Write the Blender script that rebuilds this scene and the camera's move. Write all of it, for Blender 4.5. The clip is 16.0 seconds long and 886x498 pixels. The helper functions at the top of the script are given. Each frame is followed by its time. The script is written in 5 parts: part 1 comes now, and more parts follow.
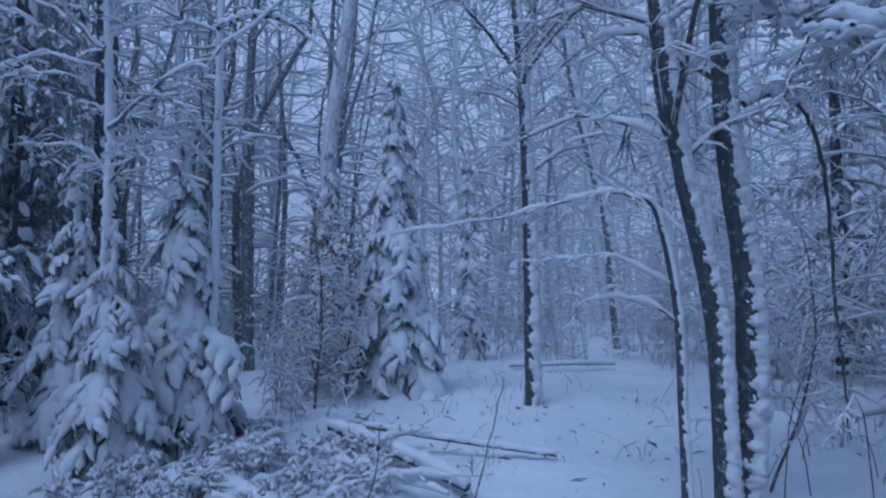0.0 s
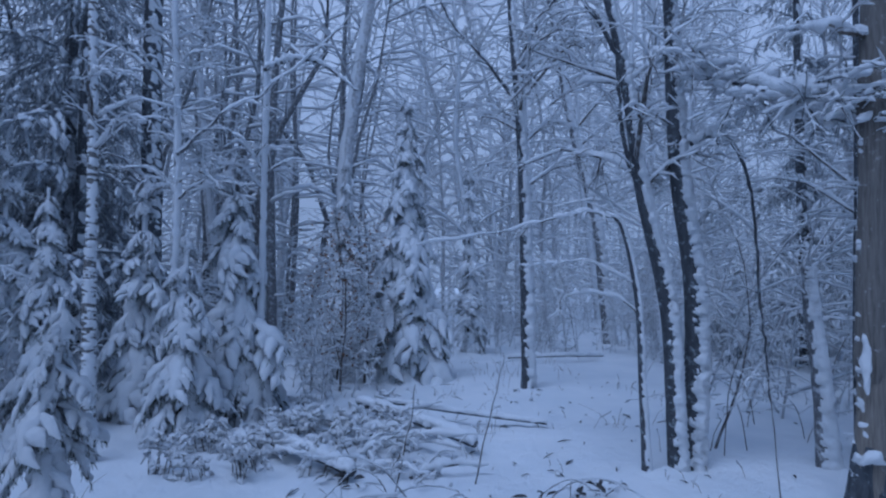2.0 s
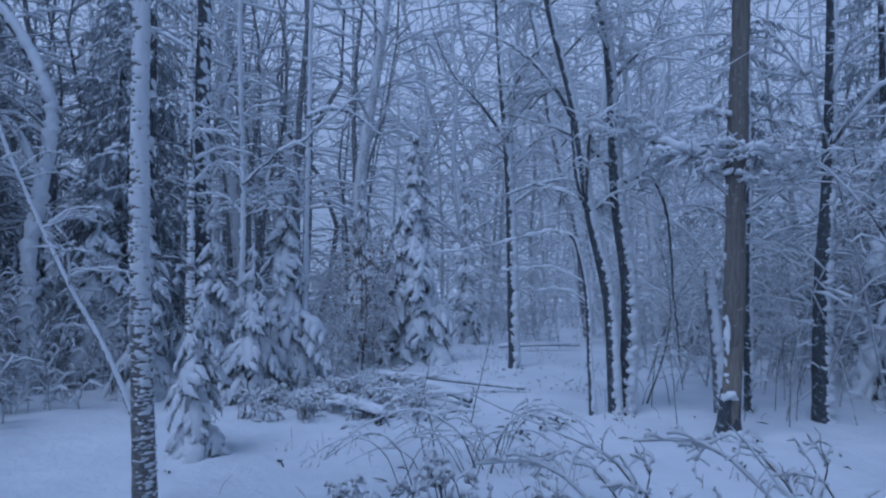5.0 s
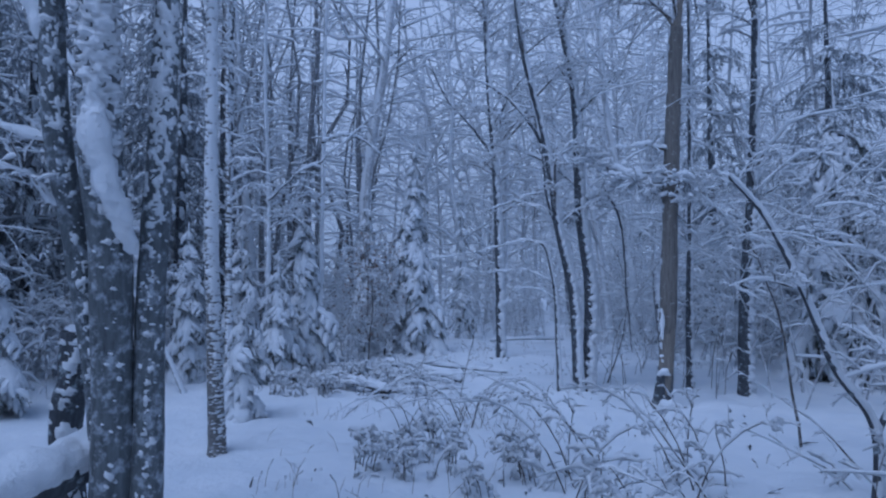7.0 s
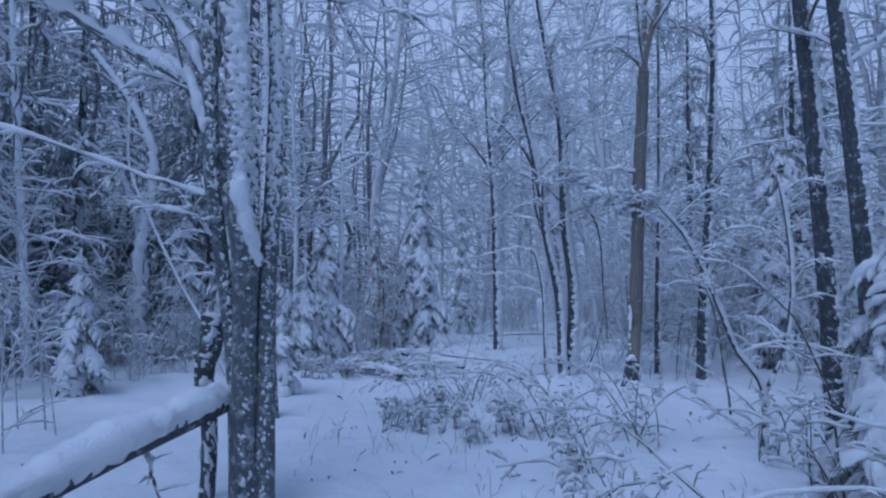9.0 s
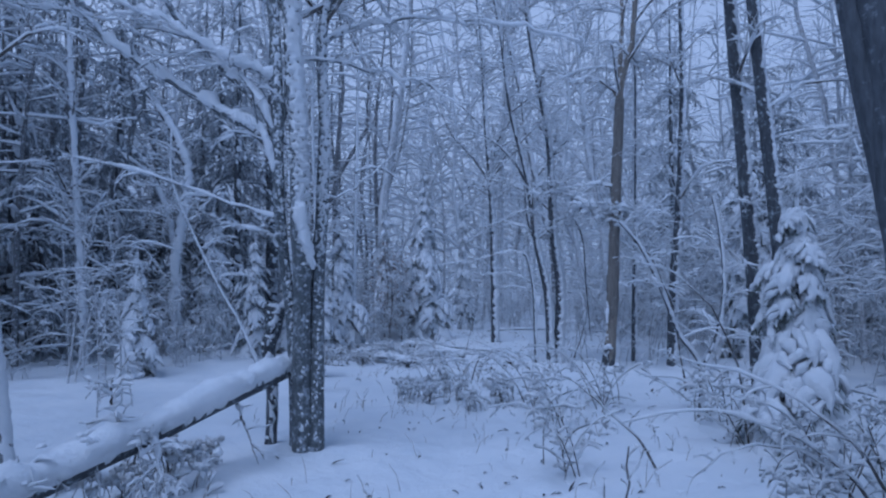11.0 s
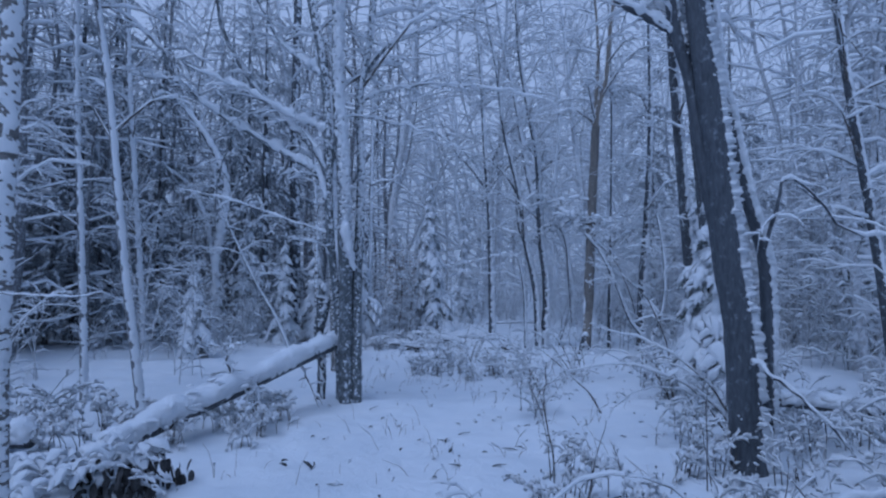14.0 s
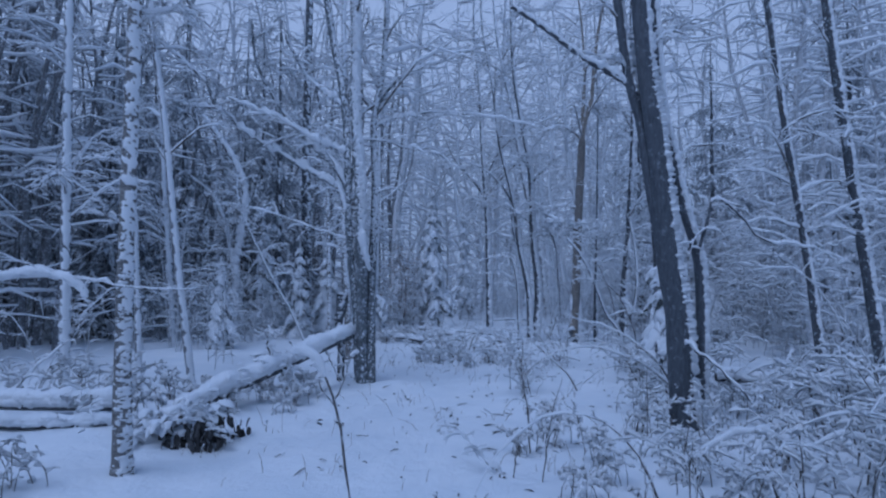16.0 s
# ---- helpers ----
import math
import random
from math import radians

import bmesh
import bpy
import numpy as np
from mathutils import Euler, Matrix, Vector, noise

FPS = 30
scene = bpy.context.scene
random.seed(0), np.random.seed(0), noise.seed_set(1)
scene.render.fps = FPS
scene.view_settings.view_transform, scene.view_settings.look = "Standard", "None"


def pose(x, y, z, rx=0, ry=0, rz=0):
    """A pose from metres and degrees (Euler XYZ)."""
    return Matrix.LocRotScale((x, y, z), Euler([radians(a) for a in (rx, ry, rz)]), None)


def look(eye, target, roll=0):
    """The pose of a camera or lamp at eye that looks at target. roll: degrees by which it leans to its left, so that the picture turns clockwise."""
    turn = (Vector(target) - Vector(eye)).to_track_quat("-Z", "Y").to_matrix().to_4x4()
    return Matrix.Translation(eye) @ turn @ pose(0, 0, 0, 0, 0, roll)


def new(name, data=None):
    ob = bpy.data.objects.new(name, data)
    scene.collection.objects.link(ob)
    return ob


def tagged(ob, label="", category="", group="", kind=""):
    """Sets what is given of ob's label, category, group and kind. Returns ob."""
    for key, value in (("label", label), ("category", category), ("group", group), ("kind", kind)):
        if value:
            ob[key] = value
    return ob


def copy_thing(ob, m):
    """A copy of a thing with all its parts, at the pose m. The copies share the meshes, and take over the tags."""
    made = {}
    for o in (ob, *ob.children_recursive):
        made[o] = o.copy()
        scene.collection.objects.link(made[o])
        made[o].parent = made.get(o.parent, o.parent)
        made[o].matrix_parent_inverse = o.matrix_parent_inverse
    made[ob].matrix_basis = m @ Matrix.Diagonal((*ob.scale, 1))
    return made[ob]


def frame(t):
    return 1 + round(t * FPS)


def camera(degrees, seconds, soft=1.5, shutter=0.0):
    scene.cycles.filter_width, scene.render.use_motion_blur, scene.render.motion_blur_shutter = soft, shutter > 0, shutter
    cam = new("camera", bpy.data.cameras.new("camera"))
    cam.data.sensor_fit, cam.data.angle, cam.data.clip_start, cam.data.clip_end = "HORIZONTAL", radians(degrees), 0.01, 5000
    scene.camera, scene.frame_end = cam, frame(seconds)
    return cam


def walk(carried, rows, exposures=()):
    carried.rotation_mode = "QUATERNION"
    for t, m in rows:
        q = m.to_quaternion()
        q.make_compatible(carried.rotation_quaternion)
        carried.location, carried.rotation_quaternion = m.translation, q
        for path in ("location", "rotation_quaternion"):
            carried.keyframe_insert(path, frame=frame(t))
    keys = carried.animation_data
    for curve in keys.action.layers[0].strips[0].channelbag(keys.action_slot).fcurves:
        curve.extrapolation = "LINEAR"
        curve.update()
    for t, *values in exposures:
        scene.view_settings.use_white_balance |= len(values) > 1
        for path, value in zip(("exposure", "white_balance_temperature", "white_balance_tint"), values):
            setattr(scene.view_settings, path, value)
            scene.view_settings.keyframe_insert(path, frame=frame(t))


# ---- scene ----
cam = camera(75.0, 16.0, soft=2.25)
EYE, TILT, LEAN, TURN = 1.8, 2.82, 0.0, 0.0
ROWS = [
    (0.0, 0.000, 0.000, 0.000, 0.00, 0.00, -0.00),
    (0.5, -0.039, -0.287, 0.013, -0.09, 0.05, -0.01),
    (1.0, -0.079, -0.585, 0.029, -0.18, 0.06, -0.03),
    (1.5, -0.121, -0.893, 0.039, -0.24, 0.09, -0.05),
    (2.0, -0.160, -1.236, 0.056, -0.25, 0.07, -0.04),
    (2.5, -0.219, -1.568, 0.068, -0.39, 0.11, -0.07),
    (3.0, -0.274, -1.948, 0.086, -0.50, 0.14, -0.08),
    (3.5, -0.294, -2.299, 0.098, -0.56, 0.19, -0.11),
    (4.0, -0.302, -2.661, 0.113, -0.62, 0.22, -0.10),
    (6.5, -0.216, -4.652, 0.211, -0.58, 0.25, 0.14),
    (7.0, -0.200, -5.085, 0.238, -0.59, 0.27, 0.13),
    (7.5, -0.212, -5.483, 0.258, -0.62, 0.28, 0.11),
    (8.0, -0.259, -5.928, 0.284, -0.65, 0.27, 0.10),
    (8.5, -0.284, -6.340, 0.319, -0.63, 0.24, 0.09),
    (9.0, -0.313, -6.734, 0.346, -0.62, 0.22, 0.01),
    (11.5, -0.395, -8.698, 0.438, -0.53, 0.19, 0.01),
    (12.0, -0.408, -9.061, 0.450, -0.51, 0.16, -0.00),
    (12.5, -0.418, -9.425, 0.467, -0.47, 0.12, -0.00),
    (13.0, -0.434, -9.820, 0.487, -0.44, 0.07, -0.03),
    (13.5, -0.451, -10.193, 0.515, -0.41, 0.03, -0.06),
    (14.0, -0.465, -10.561, 0.536, -0.39, 0.02, -0.06),
    (14.5, -0.482, -10.926, 0.562, -0.39, -0.01, -0.10),
    (15.0, -0.503, -11.317, 0.572, -0.39, 0.00, -0.14),
    (15.5, -0.508, -11.667, 0.581, -0.37, 0.02, -0.16),
    (16.0, -0.499, -12.061, 0.595, -0.36, 0.04, -0.13),
]
walk(cam, [(t, pose(0, 0, EYE, TILT, LEAN, TURN) @ pose(x, y, z, 90 + pitch, roll, yaw)) for t, x, y, z, yaw, pitch, roll in ROWS],
     exposures=[(0.0, 0.71, 4470, 14), (4.0, 0.62, 4490, 14), (7.0, 0.70, 4510, 15), (9.0, 0.72, 4520, 15), (12.5, 0.68, 4510, 15), (16.0, 0.56, 4500, 15)])

# ---- light and sky ----
world = bpy.data.worlds.new("overcast_dusk")
scene.world = world
world.use_nodes = True
wn, wl = world.node_tree.nodes, world.node_tree.links
sky = wn.new("ShaderNodeTexSky")
sky.sky_type, sky.sun_disc = "NISHITA", False
sky.sun_elevation, sky.sun_rotation = radians(14), radians(-140)
wl.new(sky.outputs[0], wn["Background"].inputs[0])
wn["Background"].inputs[1].default_value = 0.10
sun = new("sun", bpy.data.lights.new("sun", "SUN"))
sun.data.energy, sun.data.angle, sun.data.color = 0.7, radians(40), (1.0, 0.97, 0.93)
sun.matrix_world = look((-8, -6, 24), (0, 4, 0))


# ---- materials ----
def material(name, build, rough=0.8):
    mat = bpy.data.materials.new(name)
    mat.use_nodes = True
    nodes, links = mat.node_tree.nodes, mat.node_tree.links
    shader = nodes["Principled BSDF"]
    shader.inputs["Roughness"].default_value = rough
    build(nodes, links, shader)
    return mat


def coords(nodes, links, scale):
    tc, mp = nodes.new("ShaderNodeTexCoord"), nodes.new("ShaderNodeMapping")
    mp.inputs["Scale"].default_value = scale
    links.new(tc.outputs["Object"], mp.inputs["Vector"])
    return mp.outputs["Vector"]


def noise_tex(nodes, links, vec, scale, detail=4.0, rough=0.6):
    n = nodes.new("ShaderNodeTexNoise")
    n.inputs["Scale"].default_value, n.inputs["Detail"].default_value, n.inputs["Roughness"].default_value = scale, detail, rough
    links.new(vec, n.inputs["Vector"])
    return n.outputs["Fac"]


def ramp(nodes, links, fac, stops):
    r = nodes.new("ShaderNodeValToRGB")
    els = r.color_ramp.elements
    while len(els) < len(stops):
        els.new(0.5)
    for e, (p, c) in zip(els, stops):
        e.position, e.color = p, (*c, 1)
    links.new(fac, r.inputs["Fac"])
    return r.outputs["Color"]


def mix(nodes, links, fac, a, b):
    m = nodes.new("ShaderNodeMix")
    m.data_type = "RGBA"
    links.new(fac, m.inputs[0]), links.new(a, m.inputs[6]), links.new(b, m.inputs[7])
    return m.outputs[2]


def bump(nodes, links, shader, height, strength, distance):
    b = nodes.new("ShaderNodeBump")
    b.inputs["Strength"].default_value, b.inputs["Distance"].default_value = strength, distance
    links.new(height, b.inputs["Height"]), links.new(b.outputs["Normal"], shader.inputs["Normal"])


def snow_look(fine, depth):
    def build(nodes, links, shader):
        v = coords(nodes, links, (1, 1, 1))
        big, small = noise_tex(nodes, links, v, fine * 0.15, 3), noise_tex(nodes, links, v, fine, 6, 0.7)
        tone = ramp(nodes, links, big, [(0.3, (0.70, 0.73, 0.765)), (0.7, (0.80, 0.815, 0.835))])
        links.new(tone, shader.inputs["Base Color"])
        shader.inputs["Specular IOR Level"].default_value = 0.2
        bump(nodes, links, shader, small, 0.85, depth)
    return build


def bark_look(dark, pale, frost, amount, stretch=(9, 9, 2)):
    """Ridged bark, with hoar frost caught in patches of it."""
    def build(nodes, links, shader):
        v = coords(nodes, links, stretch)
        w = coords(nodes, links, (1, 1, 1))
        ridge = noise_tex(nodes, links, v, 4.0, 6, 0.65)
        body = ramp(nodes, links, ridge, [(0.3, dark), (0.7, pale)])
        patch = noise_tex(nodes, links, w, 14.0, 5, 0.7)
        mask = ramp(nodes, links, patch, [(0.62 - 0.22 * amount, (0, 0, 0)), (0.72 - 0.12 * amount, (1, 1, 1))])
        rgb = nodes.new("ShaderNodeRGB")
        rgb.outputs[0].default_value = (*frost, 1)
        links.new(mix(nodes, links, mask, body, rgb.outputs[0]), shader.inputs["Base Color"])
        bump(nodes, links, shader, ridge, 0.9, 0.02)
    return build


def tone_look(a, b, scale=12.0, depth=0.004):
    def build(nodes, links, shader):
        f = noise_tex(nodes, links, coords(nodes, links, (1, 1, 1)), scale, 4)
        links.new(ramp(nodes, links, f, [(0.3, a), (0.7, b)]), shader.inputs["Base Color"])
        bump(nodes, links, shader, f, 0.5, depth)
    return build


SNOW = material("snow", snow_look(20.0, 0.03), 0.75)
GROUND_SNOW = material("ground_snow", snow_look(7.0, 0.05), 0.75)
BARK_DARK = material("bark_dark", bark_look((0.031, 0.035, 0.042), (0.092, 0.1, 0.113), (0.42, 0.47, 0.5), 0.3))
BARK_WET = material("bark_wet", bark_look((0.033, 0.039, 0.049), (0.092, 0.103, 0.12), (0.22, 0.24, 0.27), 0.2), 0.6)
BARK_FORK = material("bark_fork", bark_look((0.05, 0.058, 0.064), (0.15, 0.166, 0.175), (0.4, 0.43, 0.47), 0.55), 0.7)
BARK_GREY = material("bark_grey", bark_look((0.088, 0.091, 0.098), (0.21, 0.217, 0.23), (0.55, 0.57, 0.6), 0.5))
BARK_SNAG = material("bark_snag", bark_look((0.09, 0.084, 0.077), (0.235, 0.218, 0.196), (0.42, 0.42, 0.42), 0.1, (14, 14, 0.8)))
BARE_WOOD = material("bare_wood", bark_look((0.135, 0.122, 0.105), (0.3, 0.27, 0.235), (0.42, 0.42, 0.42), 0.0, (18, 18, 0.7)))
BARK_BIRCH = material("bark_birch", bark_look((0.06, 0.058, 0.056), (0.26, 0.255, 0.25), (0.6, 0.62, 0.64), 0.2, (3, 3, 12)))
# pale body colour imitates haze in front of distant wood; frost patches on top
BARK_HAZE = material("bark_haze", bark_look((0.3, 0.305, 0.315), (0.44, 0.445, 0.46), (0.66, 0.68, 0.71), 1.0))
TWIG = material("twig_bark", bark_look((0.05, 0.045, 0.042), (0.14, 0.13, 0.12), (0.5, 0.52, 0.55), 0.5))
# needle green lifted to a blue-grey that paints haze over the tall conifers
PINE_NEEDLE = material("hazed_needles", tone_look((0.21, 0.23, 0.25), (0.33, 0.355, 0.38), 14.0))
NEEDLE = material("needles", tone_look((0.055, 0.07, 0.065), (0.15, 0.175, 0.16), 25.0))
LEAF = material("dry_leaf", tone_look((0.022, 0.023, 0.025), (0.065, 0.064, 0.064), 20.0))
RUST_LEAF = material("rust_leaf", tone_look((0.12, 0.07, 0.045), (0.22, 0.13, 0.08), 20.0))
GRASS = material("dry_grass", tone_look((0.1, 0.085, 0.065), (0.24, 0.2, 0.15), 18.0))


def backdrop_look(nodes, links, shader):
    """Self-lit backdrop: far woods with mist painted in below, a paler overcast sky above."""
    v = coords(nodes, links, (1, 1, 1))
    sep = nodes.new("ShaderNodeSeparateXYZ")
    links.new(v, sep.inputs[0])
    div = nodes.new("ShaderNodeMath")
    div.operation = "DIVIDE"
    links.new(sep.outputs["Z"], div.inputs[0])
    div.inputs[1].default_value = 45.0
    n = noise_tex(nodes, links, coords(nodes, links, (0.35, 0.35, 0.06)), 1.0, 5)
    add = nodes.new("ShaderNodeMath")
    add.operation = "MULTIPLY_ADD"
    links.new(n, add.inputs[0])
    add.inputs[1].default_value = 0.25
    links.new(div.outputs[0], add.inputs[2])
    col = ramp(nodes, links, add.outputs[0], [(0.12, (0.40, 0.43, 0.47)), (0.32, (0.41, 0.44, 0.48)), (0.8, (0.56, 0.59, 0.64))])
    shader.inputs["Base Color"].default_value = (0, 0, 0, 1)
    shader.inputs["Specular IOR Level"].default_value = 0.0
    # the ring glows by itself, its misty tone is all emission
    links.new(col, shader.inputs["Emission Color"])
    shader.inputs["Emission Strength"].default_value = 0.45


BACKDROP = material("glowing_distance", backdrop_look, 1.0)


# ---- building tools ----
def link_mesh(name, verts, faces, mat, parent=None, label="", smooth=True):
    me = bpy.data.meshes.new(name)
    verts, faces = np.asarray(verts, np.float32), np.asarray(faces, np.int32)
    me.vertices.add(len(verts))
    me.vertices.foreach_set("co", verts.ravel())
    size = faces.shape[1]
    me.loops.add(faces.size)
    me.loops.foreach_set("vertex_index", faces.ravel())
    me.polygons.add(len(faces))
    me.polygons.foreach_set("loop_start", np.arange(len(faces), dtype=np.int32) * size)
    me.polygons.foreach_set("use_smooth", np.full(len(faces), smooth))
    me.update(calc_edges=True)
    me.validate()
    me.materials.append(mat)
    ob = new(name, me)
    ob.parent = parent
    return tagged(ob, label)


class Tubes:
    """Tapered tubes along paths, gathered and made into one mesh."""

    def __init__(self, sides):
        self.sides, self.sets = sides, {}

    def add(self, pts, a, b=None):
        pts = np.asarray(pts, float)
        a = np.broadcast_to(np.asarray(a, float), len(pts))
        b = a if b is None else np.broadcast_to(np.asarray(b, float), len(pts))
        self.sets.setdefault(len(pts), []).append(np.column_stack([pts, a, b]))

    def empty(self):
        return not self.sets

    def arrays(self):
        k, verts, faces, base = self.sides, [], [], 0
        ang = np.arange(k) * 2 * np.pi / k
        for n, group in self.sets.items():
            g = np.stack(group)
            p, a, b = g[:, :, :3], g[:, :, 3], g[:, :, 4]
            t = np.gradient(p, axis=1)
            t /= np.linalg.norm(t, axis=2, keepdims=True) + 1e-9
            s = np.stack([t[..., 1], -t[..., 0], np.zeros_like(a)], -1)
            flat = np.linalg.norm(s, axis=2, keepdims=True)
            s = np.where(flat > 0.12, s, np.cross(t, np.array([0.0, 1.0, 0.0])))
            s /= np.linalg.norm(s, axis=2, keepdims=True) + 1e-9
            u = np.cross(s, t)
            v = p[:, :, None] + (a[..., None] * np.cos(ang))[..., None] * s[:, :, None] + (b[..., None] * np.sin(ang))[..., None] * u[:, :, None]
            m = len(g)
            idx = base + np.arange(m * n * k).reshape(m, n, k)
            nxt = np.roll(idx, -1, axis=2)
            f = np.stack([idx[:, :-1], nxt[:, :-1], nxt[:, 1:], idx[:, 1:]], -1)
            verts.append(v.reshape(-1, 3)), faces.append(f.reshape(-1, 4))
            base += m * n * k
        return np.concatenate(verts), np.concatenate(faces)

    def link(self, name, mat, parent=None, origin=(0, 0, 0), label="", uneven=0.0):
        v, f = self.arrays()
        if uneven:
            v = v + np.random.default_rng(len(v)).normal(0, uneven, v.shape)
        return link_mesh(name, v - np.asarray(origin), f, mat, parent, label)


def curve(points, n):
    """n points on a smooth line through the given ones."""
    p = np.asarray(points, float)
    p = np.vstack([2 * p[0] - p[1], p, 2 * p[-1] - p[-2]])
    out = []
    for x in np.linspace(0, len(points) - 1, n):
        i = min(int(x), len(points) - 2)
        t = x - i
        a, b, c, d = p[i:i + 4]
        out.append(0.5 * (2 * b + (c - a) * t + (2 * a - 5 * b + 4 * c - d) * t * t + (3 * b - a - 3 * c + d) * t ** 3))
    return np.array(out)


def unit(v):
    v = np.asarray(v, float)
    return v / (np.linalg.norm(v) + 1e-9)


def snow_on(tubes, pts, r, rng, depth=1.0):
    """A ridge of snow on top of a branch: thick where it lies flat, none where it stands."""
    t = np.gradient(pts, axis=0)
    t /= np.linalg.norm(t, axis=1, keepdims=True) + 1e-9
    flat = np.clip(np.hypot(t[:, 0], t[:, 1]), 0, 1) ** 1.5
    th = depth * (0.011 + 2.0 * np.minimum(r, 0.06)) * flat * np.array([rng.uniform(0.2, 1.65) for _ in pts])
    th[-1] *= 0.5
    th[0] *= 0.6
    c = pts.copy()
    c[:, 2] += r * 0.35 * flat + th * 0.28
    tubes.add(c, (r * 1.05 + th * 0.25) * np.clip(flat + 0.12, 0, 1), th * 0.55 + r * 0.68 * flat)


def sprout(pts, r, rng, wood, snow, level, count, length, up=0.25, droop=0.25, spread=0.9, depth=1.0, start=0.15, bare=1.0):
    """Side branches along a branch, and twigs along those."""
    n = len(pts)
    for _ in range(count):
        s = rng.uniform(start, 1.0) * (n - 1)
        i = min(int(s), n - 2)
        p = pts[i] + (pts[i + 1] - pts[i]) * (s - i)
        t = unit(pts[i + 1] - pts[i])
        side = unit(np.array([rng.gauss(0, 1), rng.gauss(0, 1), rng.gauss(0.0, 0.6)]))
        d = unit(t * rng.uniform(0.3, 0.9) + side * spread + np.array([0, 0, up]))
        size = length * rng.uniform(0.45, 1.15) * (1.15 - 0.55 * s / (n - 1))
        rr = min(r[i] * 0.6, 0.0045 + 0.011 * size)
        m = 5 if level > 1 else 3
        q = [p]
        for j in range(m - 1):
            d = unit(d + np.array([rng.gauss(0, 0.22), rng.gauss(0, 0.22), rng.gauss(0, 0.16) - droop * (j + 1) / m]))
            q.append(q[-1] + d * size / (m - 1))
        q = np.array(q)
        rad = np.linspace(rr, max(0.0022, rr * 0.3), m)
        if level > 1 or rng.random() < bare:
            wood.add(q, rad)
        snow_on(snow, q, rad, rng, depth)
        if level > 1:
            sprout(q, rad, rng, wood, snow, level - 1, max(2, int(count * 0.55)), size * 0.5, up * 0.6, droop, spread, depth, bare=bare)


def trunk_arrays(pts, r, sides, seed, rough=0.06):
    """The rings of a trunk, uneven as bark is, and its outward directions."""
    n = len(pts)
    t = np.gradient(pts, axis=0)
    t /= np.linalg.norm(t, axis=1, keepdims=True)
    s = np.cross(t, np.array([0.0, 1.0, 0.0]))
    s /= np.linalg.norm(s, axis=1, keepdims=True) + 1e-9
    u = np.cross(s, t)
    ang = np.arange(sides) * 2 * np.pi / sides
    out = np.cos(ang)[None, :, None] * s[:, None] + np.sin(ang)[None, :, None] * u[:, None]
    wob = np.array([[noise.noise((a[0] * 1.5 + seed, a[1] * 1.5, p[2] * 1.4)) + 0.6 * noise.noise((a[0] * 5 + seed, a[1] * 5, p[2] * 7)) for a in row] for row, p in zip(out, pts)])
    return pts[:, None] + out * (r[:, None] * (1 + rough * 2 * wob))[..., None], out


def ring_faces(n, k):
    idx = np.arange(n * k).reshape(n, k)
    nxt = np.roll(idx, -1, axis=1)
    return np.stack([idx[:-1], nxt[:-1], nxt[1:], idx[1:]], -1).reshape(-1, 4)


def stem(name, thing, points, r, mat, origin, seed, wind=(0.8, -0.5), cover=0.5, sides=12, step=0.05, grain=(6, 10), label="", flare=0.35, thick=0.06, blown=0.75, rough=0.06):
    """One stem with its bark and the snow that the wind has plastered on one side of it, as a part under thing."""
    length = float(np.sum(np.linalg.norm(np.diff(np.asarray(points, float), axis=0), axis=1)))
    n = max(6, int(length / step))
    pts = curve(points, n)
    s = np.linspace(0, 1, n)
    rad = r[0] + (r[1] - r[0]) * s + flare * r[0] * np.exp(-s * length / 0.16)
    tip = unit(pts[-1] - pts[-2]) * 0.012
    pts, rad, s, n = np.vstack([pts, pts[-1] + tip]), np.append(rad, 0.002), np.append(s, 1.0), n + 1
    v, out = trunk_arrays(pts, rad, sides, seed, rough)
    o = np.asarray(origin, float)
    body = link_mesh(name, v.reshape(-1, 3) - o, ring_faces(n, sides), mat, thing, label)
    w = unit((*wind, 0.0))
    lee = out @ w
    speck = np.array([[0.8 * noise.noise((p[0] * grain[0] + seed, p[1] * grain[0], p[2] * grain[1])) + 0.6 * noise.noise((p[0] * grain[0] * 2.3, p[1] * grain[0] * 2.3 + seed, p[2] * grain[1] * 2.1)) + 0.35 * noise.noise((p[0] * grain[0] * 5, p[1] * grain[0] * 5, p[2] * grain[1] * 4.7 + seed)) for p in row] for row in v])
    if isinstance(cover, tuple):
        low, high, z0, z1 = cover
        cover = (low + (high - low) * np.clip((pts[:, 2] - z0) / (z1 - z0), 0, 1))[:, None]
    m = blown * lee + 0.75 * speck + 1.3 * out[..., 2] + (cover - 0.5) * 1.5 - 0.2
    keep = m > 0
    lump = np.where(keep, 0.004 + np.minimum(thick, max(0.075, 3.0 * thick) * m) * np.clip(rad[:, None] / 0.1, 0.35, 1.1), -0.006)
    f = ring_faces(n, sides)
    f = f[keep.ravel()[f].any(axis=1)]
    if len(f):
        grit = np.random.default_rng(int(seed * 10) % 9999)
        lump = np.where(keep, lump * grit.uniform(0.7, 1.2, lump.shape), lump)
        v = v + grit.normal(0, 0.003 + 0.035 * thick, v.shape) * np.clip(rad / 0.1, 0.3, 1)[:, None, None] * keep[..., None]
        link_mesh("snow_crust", (v + out * lump[..., None]).reshape(-1, 3) - o, f, SNOW, body, "wind-blown snow stuck to the bark")["kind"] = "stuff"
    return pts[:-1], rad[:-1]


